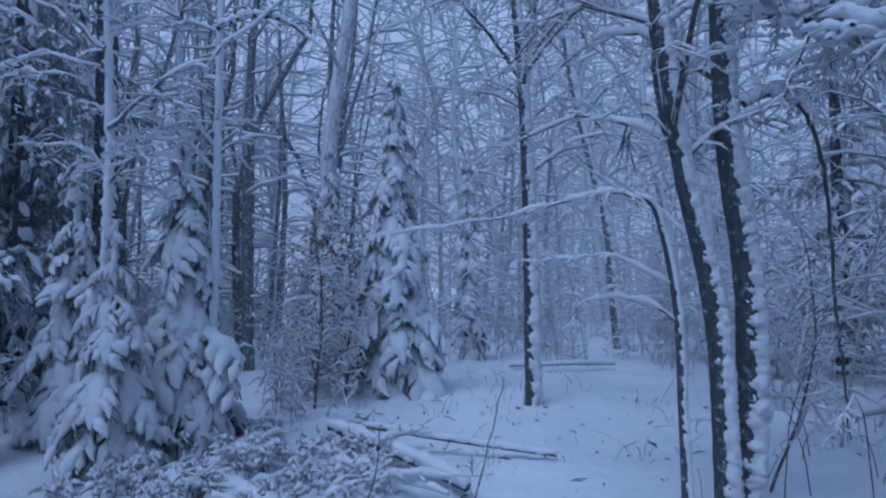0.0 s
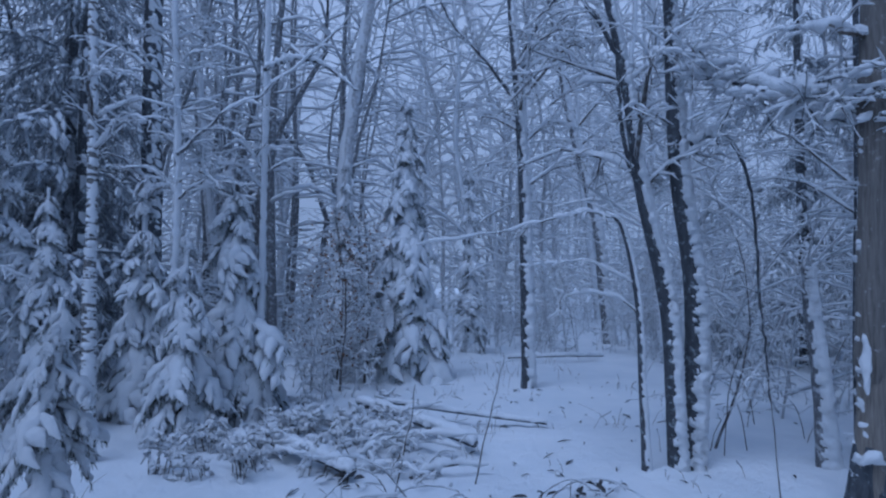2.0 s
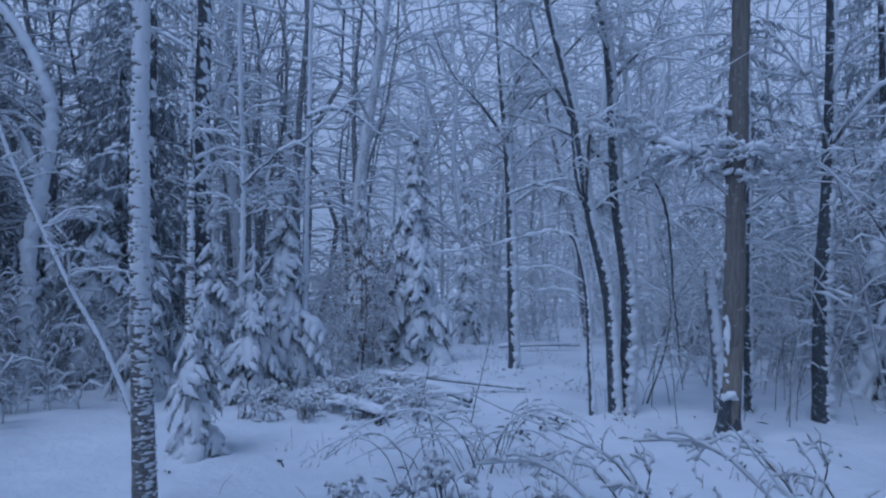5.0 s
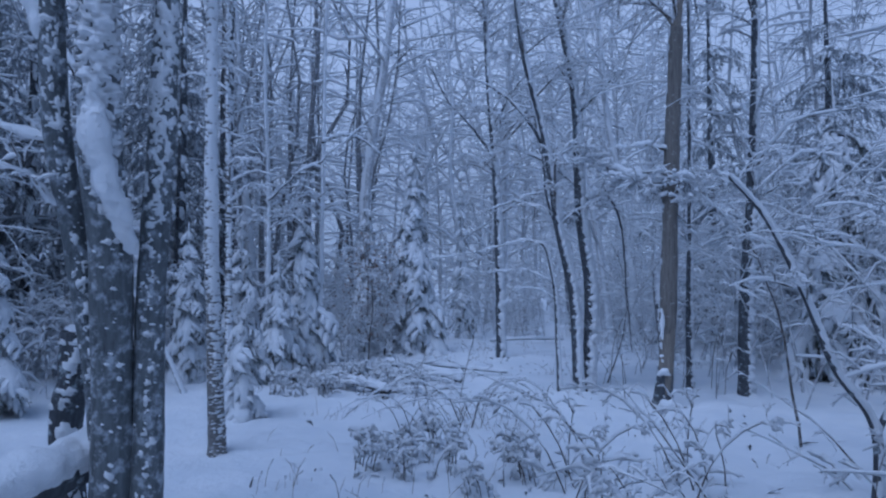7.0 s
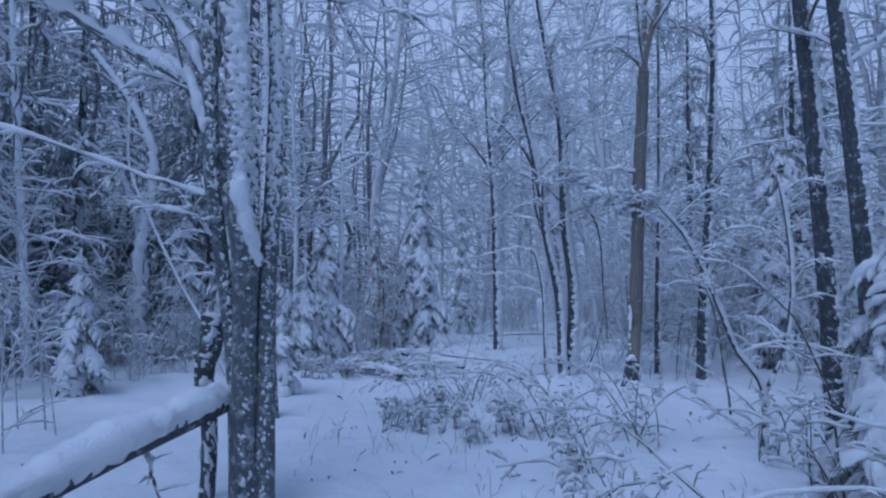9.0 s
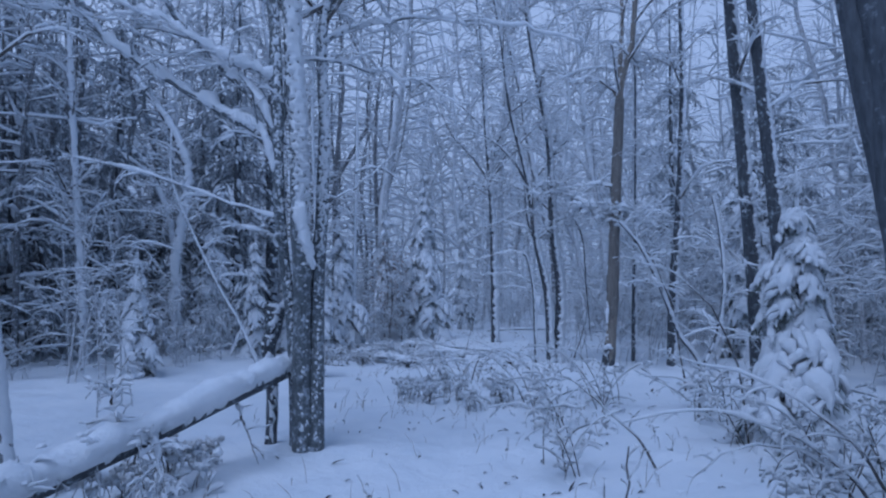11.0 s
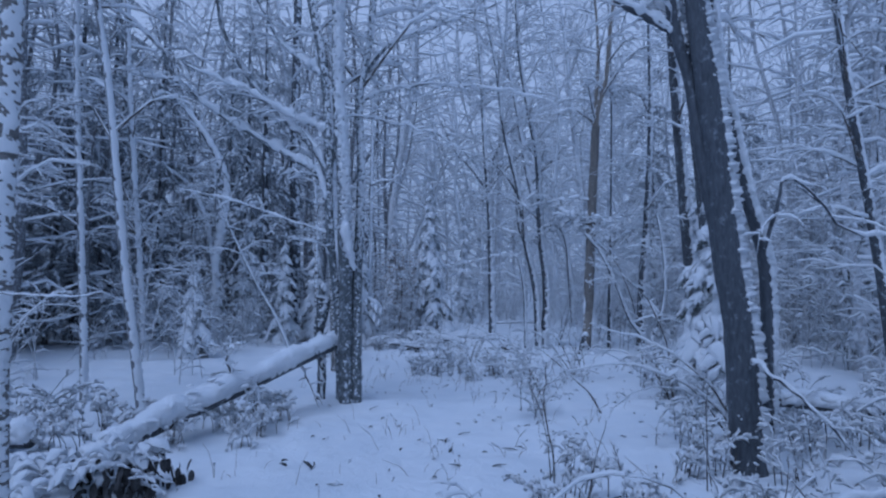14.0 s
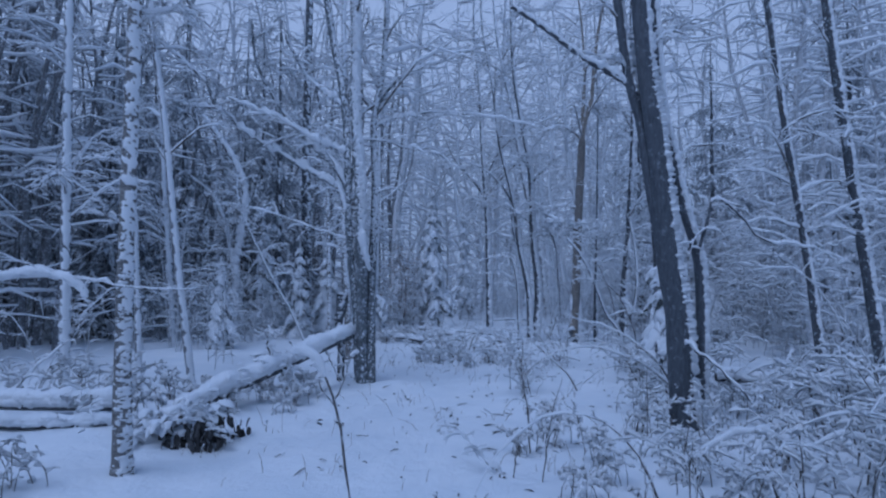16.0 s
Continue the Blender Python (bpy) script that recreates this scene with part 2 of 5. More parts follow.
def clump(name, thing, points, wide, tall, seed, origin, label="", n=26, knob=0.35):
    """A lumpy mass of snow along a line."""
    p = curve(points, n)
    s = np.linspace(0, 1, n)
    body = np.clip(np.sin(np.pi * np.clip(s, 0.02, 0.98)), 0, 1) ** 0.5
    lump = Tubes(10)
    lump.add(p, wide * body, tall * body)
    v, f = lump.arrays()
    v = v + np.array([[noise.noise((q[0] * g + seed, q[1] * g, q[2] * g + k * 7.0)) for k in range(3)] for g in (9.0,) for q in v]) * knob * (wide + tall)
    v = v + np.array([[noise.noise((q[0] * 26 + seed, q[1] * 26, q[2] * 26 + k * 7.0)) for k in range(3)] for q in v]) * knob * 0.5 * (wide + tall)
    return link_mesh(name, v - np.asarray(origin, float), f, SNOW, thing, label)


def laden(thing, points, number, seed, origin, size=0.06, scatter=0.05):
    """Separate lumps of snow resting along a spray of twigs."""
    rng = random.Random(seed)
    line = curve(points, 40)
    for i in range(number):
        p = line[rng.randrange(2, 39)] + np.array([rng.gauss(0, scatter), rng.gauss(0, scatter), rng.gauss(0.01, scatter * 0.6)])
        a, w = rng.uniform(0, 6.28), size * rng.uniform(0.6, 1.8)
        d = np.array([math.cos(a) * w, math.sin(a) * w * 0.6, rng.uniform(-0.3, 0.1) * w])
        clump("snow_clump", thing, [p - d, p + np.array([0, 0, 0.2 * w]), p + d], size * rng.uniform(0.3, 0.55), size * rng.uniform(0.25, 0.45), seed + i * 1.7, origin, n=10)


def limb(thing, points, r, rng, origin, mat, count, length, level=2, up=0.2, droop=0.3, depth=1.0, n=None, start=0.15, name="limb"):
    """One limb with its twigs, and the snow on it."""
    n = n or max(7, (4 if r[0] < 0.03 else 8) * len(points))
    pts = curve(points, n)
    pts[1:-1] += np.array([[rng.gauss(0, 1), rng.gauss(0, 1), rng.gauss(0, 1)] for _ in range(n - 2)]) * (min(0.018, 0.6 * r[0]) if r[0] < 0.03 else 0.005)
    rad = np.linspace(r[0], r[1], n)
    wood, snow = Tubes(4), Tubes(5)
    wood.add(pts, rad)
    snow_on(snow, pts, rad, rng, depth)
    sprout(pts, rad, rng, wood, snow, level, count, length, up, droop, depth=depth, start=start)
    ob = tagged(wood.link(name, mat, thing, origin), kind="stuff")
    sv, sf = snow.arrays()
    if r[0] >= 0.02:
        sv = sv + np.array([[noise.noise((q[0] * 8, q[1] * 8, q[2] * 8 + k * 7.0)) + 0.7 * noise.noise((q[0] * 22, q[1] * 22, q[2] * 22 + k * 7.0)) for k in range(3)] for q in sv]) * 0.4 * r[0]
    else:
        sv = sv + np.random.default_rng(len(sv)).normal(0, 0.001 + 0.0008 * depth, sv.shape)
    tagged(link_mesh("snow_cover", sv - np.asarray(origin), sf, SNOW, ob), kind="stuff")
    return pts


def empty(name, at, label, category, group=""):
    ob = new(name)
    ob.empty_display_size = 0.2
    ob.location = at
    return tagged(ob, label, category, group)


def bare_tree(name, label, stems, seed, mat, limbs=(), auto=None, wind=(0.8, -0.5), cover=0.5, grain=(6, 10), twigs=(9, 0.5), sides=12, step=0.05, depth=1.0, thick=0.06, blown=0.75):
    """A leafless tree: stems (points, radii), limbs of given course (points, radii, count, length), and auto = (number, from, to, length) more."""
    base = stems[0][0][0]
    rng = random.Random(seed)
    ob = empty(name, base, label, "tree", "leafless trees")
    made = []
    for i, (points, r, *own) in enumerate(stems):
        made.append(stem("trunk" if i == 0 else "stem", ob, points, r, mat, base, seed * 7.3 + i * 3.1, wind, own[0] if own else cover, sides, step, grain, flare=0.35 if i == 0 else 0.1, thick=own[1] if len(own) > 1 else thick, blown=blown))
    for points, r, count, length, *load in limbs:
        limb(ob, points, r, rng, base, TWIG if r[0] < 0.02 else mat, count, length, depth=load[0] if load else depth)
    if auto:
        number, low, high, length = auto
        for i in range(number):
            pts, rad = made[i % len(made)]
            hs = pts[:, 2]
            ok = np.where((hs >= low) & (hs <= high))[0]
            if not len(ok):
                continue
            j = int(rng.choice(list(ok)))
            a = rng.uniform(0, 2 * math.pi)
            size = length * rng.uniform(0.5, 1.2) * (1 - 0.35 * (hs[j] - low) / max(0.1, high - low))
            p = pts[j]
            d = np.array([math.cos(a), math.sin(a), rng.uniform(0.1, 0.9)])
            mid = p + d * size * 0.5 + np.array([0, 0, 0.08 * size])
            end = p + np.array([d[0], d[1], d[2] * 0.8]) * size + np.array([rng.gauss(0, 0.1), rng.gauss(0, 0.1), -0.12 * size]) * size
            rr = min(rad[j] * 0.5, 0.008 + 0.014 * size)
            limb(ob, [p, mid, end], (rr, 0.004), rng, base, TWIG, twigs[0], twigs[1] * min(1.2, size), depth=depth, n=6)
    return ob


def ground_z(x, y):
    """Height of the snow."""
    p = (x * 0.16, y * 0.16, 0.0)
    z = 0.10 * noise.noise(p) + 0.035 * noise.noise((x * 0.8, y * 0.8, 3.0)) + 0.035 * noise.noise((x * 2.2, y * 2.2, 7.0)) + 0.05 * max(0.0, noise.noise((x * 4.6, y * 4.6, 9.0)))
    z += 0.16 * math.exp(-((x + 4.2) ** 2 + (y + 4.2) ** 2) / 3.0) + 0.07 * math.exp(-((x + 1.8) ** 2 + (y + 2.1) ** 2) / 1.2)
    z += 0.22 * math.exp(-((x - 3.6) / 1.3) ** 2 - ((y + 5.6) / 1.6) ** 2) * (0.6 + noise.noise((x * 1.7, y * 1.7, 2.0)))
    z -= 0.16 * math.exp(-((x + 3.1) ** 2 + (y + 5.6) ** 2) / 0.8)
    far = max(0.0, math.hypot(x, y - 2) - 14)
    return z - 0.02 + 0.012 * min(far, 40)


# ---- ground and distance ----
def spaced(reach, fine, n):
    t = np.linspace(-1, 1, n)
    return np.sign(t) * (fine * np.abs(t) + (reach - fine) * np.abs(t) ** 5)


gx, gy = spaced(300, 12, 301), spaced(300, 14, 321) - 1.0
gv = np.array([(x, y, ground_z(x, y)) for y in gy for x in gx])
gi = np.arange(len(gx) * len(gy)).reshape(len(gy), len(gx))
gf = np.stack([gi[:-1, :-1], gi[:-1, 1:], gi[1:, 1:], gi[1:, :-1]], -1).reshape(-1, 4)
tagged(link_mesh("ground", gv, gf, GROUND_SNOW), "deep undisturbed snow over the forest floor", "ground", kind="structure")

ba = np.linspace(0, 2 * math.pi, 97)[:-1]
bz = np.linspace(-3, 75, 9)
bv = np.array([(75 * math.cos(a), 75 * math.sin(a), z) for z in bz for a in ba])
tagged(link_mesh("backdrop", bv, ring_faces(len(bz), len(ba)), BACKDROP), "glowing backdrop painted as misty blue-grey woods and overcast sky far off", "backdrop", kind="structure")

# ---- trees along the way ----
bare_tree("dead_tree", "standing dead tree with bare brown-grey wood", [([(2.97, 3.10, -0.1), (3.06, 3.10, 1.0), (3.14, 3.10, 2.8), (3.29, 3.1, 5.5), (3.55, 3.1, 6.6), (3.72, 3.1, 8.2), (4.0, 3.1, 9.8), (4.1, 3.1, 11.4)], (0.113, 0.012)), ([(3.29, 3.1, 5.4), (3.33, 3.15, 6.2), (3.4, 3.2, 7.4), (3.3, 3.2, 9.0), (3.0, 3.2, 11.0)], (0.06, 0.01))], 11, BARE_WOOD,
          [([(3.27, 3.1, 5.45), (3.0, 3.0, 5.7), (2.6, 2.9, 5.72), (2.1, 2.8, 5.6)], (0.03, 0.006), 9, 0.6),
           ([(3.10, 3.1, 3.65), (2.8, 3.05, 3.7), (2.45, 3.0, 3.66)], (0.028, 0.006), 9, 0.45, 1.6)],
          (22, 5.2, 11.0, 1.7), (-0.95, 0.1), 0.0, (12, 7), step=0.025, sides=20, thick=0.02)
bare_tree("twin_trunk_tree", "snow-plastered tree with two dark slender trunks", [
    ([(2.21, 4.37, -0.1), (2.30, 4.37, 1.45), (2.17, 4.37, 2.8), (2.13, 4.37, 3.8), (2.07, 4.37, 5.0), (1.75, 4.4, 6.9), (1.6, 4.4, 8.2), (1.55, 4.4, 10.2), (1.3, 4.4, 12.2)], (0.097, 0.012)),
    ([(2.06, 4.27, -0.1), (2.00, 4.27, 1.46), (1.77, 4.27, 2.63), (1.65, 4.27, 3.56), (1.51, 4.27, 4.35), (1.2, 4.2, 5.6), (1.0, 4.1, 7.2), (0.7, 4.1, 9.0), (0.65, 4.1, 11.0)], (0.074, 0.01))], 12, BARK_DARK,
          [([(2.26, 4.3, 3.1), (2.44, 4.25, 3.17), (2.62, 4.2, 3.09), (2.79, 4.2, 2.59), (2.86, 4.2, 1.45), (2.92, 4.2, 0.64)], (0.03, 0.008), 8, 0.5),
           ([(2.15, 4.25, 3.75), (2.4, 3.9, 3.6), (2.7, 3.5, 3.25), (3.1, 3.1, 2.95), (3.45, 2.8, 2.85)], (0.034, 0.008), 26, 0.6, 1.5),
           ([(2.5, 3.75, 3.5), (2.9, 3.2, 3.25), (3.3, 2.8, 3.2), (3.6, 2.5, 3.1)], (0.026, 0.006), 22, 0.55, 1.5),
           ([(1.77, 4.27, 2.63), (1.62, 4.2, 2.95), (1.55, 4.15, 3.3), (1.5, 4.1, 3.9)], (0.035, 0.012), 4, 0.4),
           ([(2.10, 4.35, 4.5), (2.4, 4.3, 4.8), (2.9, 4.3, 5.3)], (0.035, 0.01), 9, 0.6),
           ([(1.6, 4.27, 3.9), (1.2, 4.2, 4.5), (0.7, 4.1, 4.9), (0.1, 4.0, 5.1)], (0.03, 0.006), 10, 0.6)],
          (38, 2.6, 10.5, 1.5), (0.97, -0.25), (0.58, 0.46, 0.2, 1.6), (15, 13), (11, 0.55), sides=28, step=0.018, thick=0.055, blown=0.85)
bare_tree("arching_sapling", "thin sapling bent over by its snow", [([(1.75, 4.2, -0.05), (1.72, 4.2, 0.8), (1.69, 4.2, 1.6), (1.56, 4.2, 2.27), (1.4, 4.2, 2.4)], (0.035, 0.018))], 13, BARK_DARK,
          [([(1.4, 4.2, 2.4), (1.25, 4.2, 2.42), (0.9, 4.2, 2.36), (0.49, 4.2, 2.25), (-0.39, 4.2, 2.11)], (0.016, 0.004), 8, 0.3),
           ([(1.69, 4.2, 1.47), (1.44, 4.2, 1.64), (1.02, 4.2, 1.62), (0.94, 4.2, 1.43)], (0.012, 0.004), 6, 0.35),
           ([(1.65, 4.2, 1.75), (1.2, 4.1, 1.95), (0.6, 4.0, 1.9)], (0.010, 0.003), 6, 0.3)], None, (0.8, -0.4), 0.4, (22, 24), sides=14, step=0.025, thick=0.04)
bare_tree("slender_tree", "slender dark tree at the edge of the clearing", [([(1.23, 8.08, -0.1), (1.20, 8.08, 2.61), (1.13, 8.08, 4.4), (1.0, 8.08, 6.2), (0.9, 8.1, 8.5), (0.7, 8.1, 11), (0.8, 8.1, 13.5)], (0.095, 0.012))], 14, BARK_DARK,
          [([(1.1, 8.05, 4.6), (0.6, 8.0, 5.3), (0.0, 8.0, 6.0), (-0.4, 8.0, 6.9)], (0.035, 0.008), 12, 0.8),
           ([(1.05, 8.05, 5.2), (1.6, 8.0, 6.2), (2.2, 8.0, 6.9)], (0.035, 0.008), 12, 0.8)],
          (30, 3.2, 10.5, 1.8), (0.97, -0.25), 0.5, (11, 8), sides=18, step=0.025, thick=0.055, blown=0.8)
bare_tree("leaning_tree", "tall leaning tree beyond the clearing", [([(4.50, 14.65, -0.2), (4.3, 14.65, 1.6), (4.16, 14.65, 3.2), (3.43, 14.65, 6.3), (2.92, 14.65, 9.5), (2.2, 14.6, 13), (1.9, 14.6, 16.5)], (0.17, 0.02))], 15, BARK_GREY,
          (), (26, 4.5, 12.5, 2.4), (0.9, -0.3), 0.5, sides=10, step=0.09)
bare_tree("birch", "birch trunk plastered with snow, dark scars showing", [([(-2.54, 1.18, -0.1), (-2.60, 1.18, 1.2), (-2.65, 1.18, 2.4), (-2.69, 1.18, 4.9), (-2.75, 1.2, 8), (-2.7, 1.2, 10)], (0.088, 0.03))], 16, BARK_BIRCH,
          (), (6, 3.4, 7.5, 1.1), (0.75, -0.6), (0.36, 0.7, 0.3, 2.2), (13, 44), step=0.014, sides=22, thick=0.01, blown=0.25)
bare_tree("birch", "slim birch standing among young firs", [([(-3.62, 4.55, -0.1), (-3.66, 4.55, 1.5), (-3.70, 4.6, 2.9), (-3.78, 4.6, 6), (-3.8, 4.6, 9), (-3.7, 4.6, 11.5)], (0.07, 0.012))], 17, BARK_BIRCH,
          (), (10, 2.8, 8.5, 1.0), (0.75, -0.6), 0.58, (7, 30), step=0.018, thick=0.01, blown=0.22)
bare_tree("pine_tree", "thick dark pine deep in shade, bare below", [([(-5.4, 9.2, -0.1), (-5.4, 9.2, 3), (-5.45, 9.2, 7), (-5.4, 9.2, 12), (-5.4, 9.2, 16)], (0.2, 0.1))], 38, BARK_DARK,
          (), (12, 2.4, 9.0, 1.6), (0.7, -0.6), 0.12, (10, 9), sides=14, step=0.06, thick=0.03)
bare_tree("slim_tree", "slim snow-coated tree rising from a young fir", [([(-3.35, 5.7, -0.1), (-3.37, 5.75, 2.0), (-3.4, 5.8, 3.4), (-3.5, 5.8, 6), (-3.45, 5.8, 8.6), (-3.6, 5.8, 11.2)], (0.05, 0.01))], 18, BARK_GREY,
          [([(-3.38, 5.75, 3.3), (-2.9, 5.8, 3.75), (-2.2, 5.9, 4.25), (-1.5, 6.0, 4.95), (-1.0, 6.0, 5.5)], (0.026, 0.006), 10, 0.5),
           ([(-3.4, 5.7, 4.1), (-3.8, 5.6, 4.4), (-4.4, 5.5, 4.7)], (0.02, 0.005), 8, 0.5)],
          (18, 2.6, 8.4, 1.0), (0.75, -0.6), 0.6, step=0.06, sides=9)
bare_tree("snow_bent_limb_tree", "slight tree holding a long snow-loaded limb", [([(-2.55, 6.3, -0.1), (-2.5, 6.3, 2.0), (-2.45, 6.2, 4.45), (-2.4, 6.2, 7.5), (-2.2, 6.2, 9.5), (-2.3, 6.2, 11.5)], (0.05, 0.01))], 19, BARK_DARK,
          [([(-2.45, 6.15, 4.5), (-2.1, 6.1, 4.62), (-1.75, 6.1, 4.58), (-1.5, 6.08, 4.42), (-1.23, 6.07, 4.2)], (0.03, 0.012), 5, 0.3)],
          (14, 2.8, 9.0, 1.2), (0.7, -0.6), 0.55, step=0.06, sides=9)

bare_tree("forked_tree", "old forked tree with snow lodged in its crotch", [
    ([(-1.68, -2.10, -0.1), (-1.67, -2.10, 0.92), (-1.67, -2.10, 1.5), (-1.66, -2.10, 1.97), (-1.63, -2.10, 2.7), (-1.62, -2.10, 3.5), (-1.65, -2.10, 4.5), (-1.48, -2.10, 5.57), (-1.4, -2.1, 7.6)], (0.082, 0.045), (0.0, 0.3, 1.7, 2.7), 0.024),
    ([(-1.81, -2.14, -0.1), (-1.82, -2.15, 0.92), (-1.82, -2.18, 1.5), (-1.81, -2.24, 1.97), (-1.82, -2.32, 2.37), (-1.82, -2.37, 2.9), (-1.85, -2.38, 3.5), (-1.93, -2.38, 4.75), (-1.93, -2.38, 5.98), (-2.0, -2.38, 7.6)], (0.098, 0.085), (-0.04, 0.38, 1.75, 2.5), 0.032),
    ([(-1.9, -2.06, -0.1), (-1.93, -2.06, 0.92), (-1.96, -2.12, 1.5), (-2.0, -2.2, 1.97), (-2.03, -2.32, 2.5), (-2.04, -2.38, 3.09), (-2.05, -2.4, 3.7), (-2.12, -2.4, 4.75), (-2.34, -2.4, 5.97), (-2.6, -2.4, 7.6)], (0.055, 0.06), 0.16)], 20, BARK_FORK,
          [([(-2.04, -2.38, 2.95), (-2.1, -2.37, 3.1), (-2.16, -2.36, 3.22), (-2.28, -2.33, 3.37), (-2.52, -2.27, 3.51), (-3.1, -2.15, 3.85), (-3.79, -2.15, 4.29), (-4.36, -2.15, 4.74), (-4.61, -2.15, 5.23), (-5.43, -2.15, 5.96)], (0.055, 0.022), 15, 0.9, 1.2),
           ([(-2.06, -2.39, 3.3), (-2.18, -2.36, 3.56), (-2.36, -2.3, 3.77), (-2.6, -2.25, 3.99), (-2.83, -2.2, 4.22), (-3.32, -2.2, 4.82), (-3.69, -2.2, 5.56), (-3.78, -2.2, 6.3)], (0.052, 0.022), 13, 0.9, 1.2),
           ([(-2.06, -2.4, 3.9), (-2.62, -2.4, 4.15), (-3.23, -2.4, 4.5), (-4.04, -2.5, 4.82)], (0.03, 0.01), 11, 0.6, 1.6),
           ([(-2.12, -2.4, 4.7), (-2.44, -2.35, 4.95), (-2.85, -2.15, 5.35), (-3.2, -2.15, 6.0)], (0.042, 0.016), 10, 0.7, 1.5),
           ([(-2.04, -2.4, 3.0), (-1.96, -2.42, 3.6), (-1.92, -2.4, 4.0), (-1.55, -2.2, 4.18), (-1.07, -2.2, 4.06), (-0.4, -2.2, 3.86), (0.1, -2.2, 3.45)], (0.026, 0.005), 12, 0.5, 1.2),
           ([(-1.65, -2.1, 4.4), (-1.35, -2.1, 4.58), (-1.0, -2.1, 4.66), (-0.27, -2.1, 4.68), (0.47, -2.1, 4.6), (1.1, -2.0, 4.52)], (0.026, 0.005), 15, 0.6, 1.2),
           ([(-1.6, -2.1, 4.85), (-1.20, -2.1, 5.3), (-0.46, -2.1, 5.6), (0.47, -2.1, 5.95)], (0.04, 0.01), 14, 0.7),
           ([(-4.36, -2.15, 4.74), (-4.8, -2.1, 4.8), (-5.4, -2.1, 4.95)], (0.025, 0.008), 8, 0.6),
           ([(-3.45, -2.15, 4.08), (-3.55, -2.1, 3.85), (-3.75, -2.05, 3.3), (-3.8, -2.0, 2.8)], (0.02, 0.006), 9, 0.5, 1.3),
           ([(-2.03, -2.33, 2.45), (-2.65, -2.4, 2.65), (-3.4, -2.6, 2.9), (-3.9, -2.8, 3.0)], (0.014, 0.004), 9, 0.4, 1.2),
           ([(-2.01, -2.25, 2.1), (-2.15, -2.4, 2.3), (-2.45, -2.45, 2.35)], (0.012, 0.004), 7, 0.3, 1.2)],
          (18, 4.4, 7.4, 1.8), (0.35, -0.75), 0.2, (30, 22), step=0.016, sides=34, thick=0.014)
bare_tree("slim_tree", "slim snow-coated trunk beside the fallen log", [([(-4.42, -2.74, -0.1), (-4.58, -2.74, 1.0), (-4.74, -2.74, 2.1), (-5.0, -2.74, 4.4), (-5.25, -2.74, 6), (-5.4, -2.74, 8)], (0.06, 0.035))], 21, BARK_GREY,
          (), (14, 3.0, 7.5, 1.2), (0.8, -0.5), 0.42, step=0.045, thick=0.02)
bare_tree("birch", "birch trunk by the path with snow on one side", [([(-3.43, -6.61, -0.1), (-3.46, -6.61, 1.0), (-3.46, -6.61, 2.0), (-3.44, -6.61, 4.5), (-3.45, -6.6, 7)], (0.088, 0.05))], 22, BARK_BIRCH,
          [([(-3.5, -6.72, 1.72), (-3.9, -6.8, 1.80), (-4.4, -6.85, 1.78), (-4.9, -6.9, 1.70)], (0.012, 0.006), 9, 0.4, 0.8),
           ([(-3.52, -6.7, 1.72), (-3.1, -6.8, 1.70), (-2.85, -6.85, 1.69), (-2.6, -6.9, 1.72)], (0.007, 0.003), 4, 0.22, 0.6)],
          (6, 3.6, 6.5, 1.0), (0.75, -0.6), (0.4, 0.45, 0.3, 1.3), (13, 24), step=0.014, sides=22, thick=0.008, blown=0.5)
bare_tree("dark_trunk_tree", "dark wet trunk leaning over the path", [
    ([(2.42, -5.15, -0.1), (2.35, -5.15, 1.19), (2.25, -5.15, 2.0), (2.18, -5.15, 2.78), (2.12, -5.15, 3.46), (2.04, -5.15, 4.1), (1.98, -5.15, 4.7), (1.85, -5.15, 7)], (0.14, 0.085)),
    ([(2.2, -5.1, 2.2), (2.06, -5.08, 3.05), (1.98, -5.05, 3.74), (1.88, -5.05, 4.1), (1.78, -5.05, 4.7), (1.6, -5.0, 6.5)], (0.07, 0.05), 0.1),
    ([(2.64, -5.0, -0.1), (2.68, -5.0, 0.6), (2.70, -5.0, 1.2), (2.68, -5.0, 2.01), (2.51, -5.0, 2.69), (2.37, -5.02, 3.38), (2.26, -5.04, 3.81), (2.2, -5.04, 4.57), (2.15, -5.0, 6)], (0.062, 0.045), (0.42, 0.72, 1.8, 2.4))], 23, BARK_WET,
          [([(1.98, -5.08, 3.95), (1.9, -5.05, 4.15), (1.68, -5.02, 4.33), (1.29, -5.0, 4.56), (0.85, -5.0, 4.9), (0.40, -5.0, 5.2)], (0.055, 0.025), 9, 0.7, 0.9),
           ([(2.61, -5.15, 2.09), (2.75, -5.15, 2.5), (2.87, -5.15, 2.77), (3.43, -5.1, 2.29), (3.97, -5.1, 2.19), (4.5, -5.0, 2.03)], (0.022, 0.006), 9, 0.5),
           ([(2.35, -5.35, 1.05), (2.6, -5.5, 0.85), (2.9, -5.7, 0.45), (3.1, -5.8, 0.2)], (0.02, 0.008), 8, 0.4)],
          (8, 4.2, 6.5, 1.3), (0.95, 0.3), 0.2, (18, 22), sides=26, step=0.022, thick=0.065, blown=1.0)
bare_tree("slim_tree", "slim grey tree in the woods", [([(-5.84, -3.73, -0.1), (-5.9, -3.73, 2.5), (-5.95, -3.73, 5), (-6.0, -3.7, 8)], (0.07, 0.045))], 24, BARK_GREY,
          (), (14, 2.4, 7.5, 1.2), (0.8, -0.5), 0.42, sides=9, step=0.05, thick=0.02)
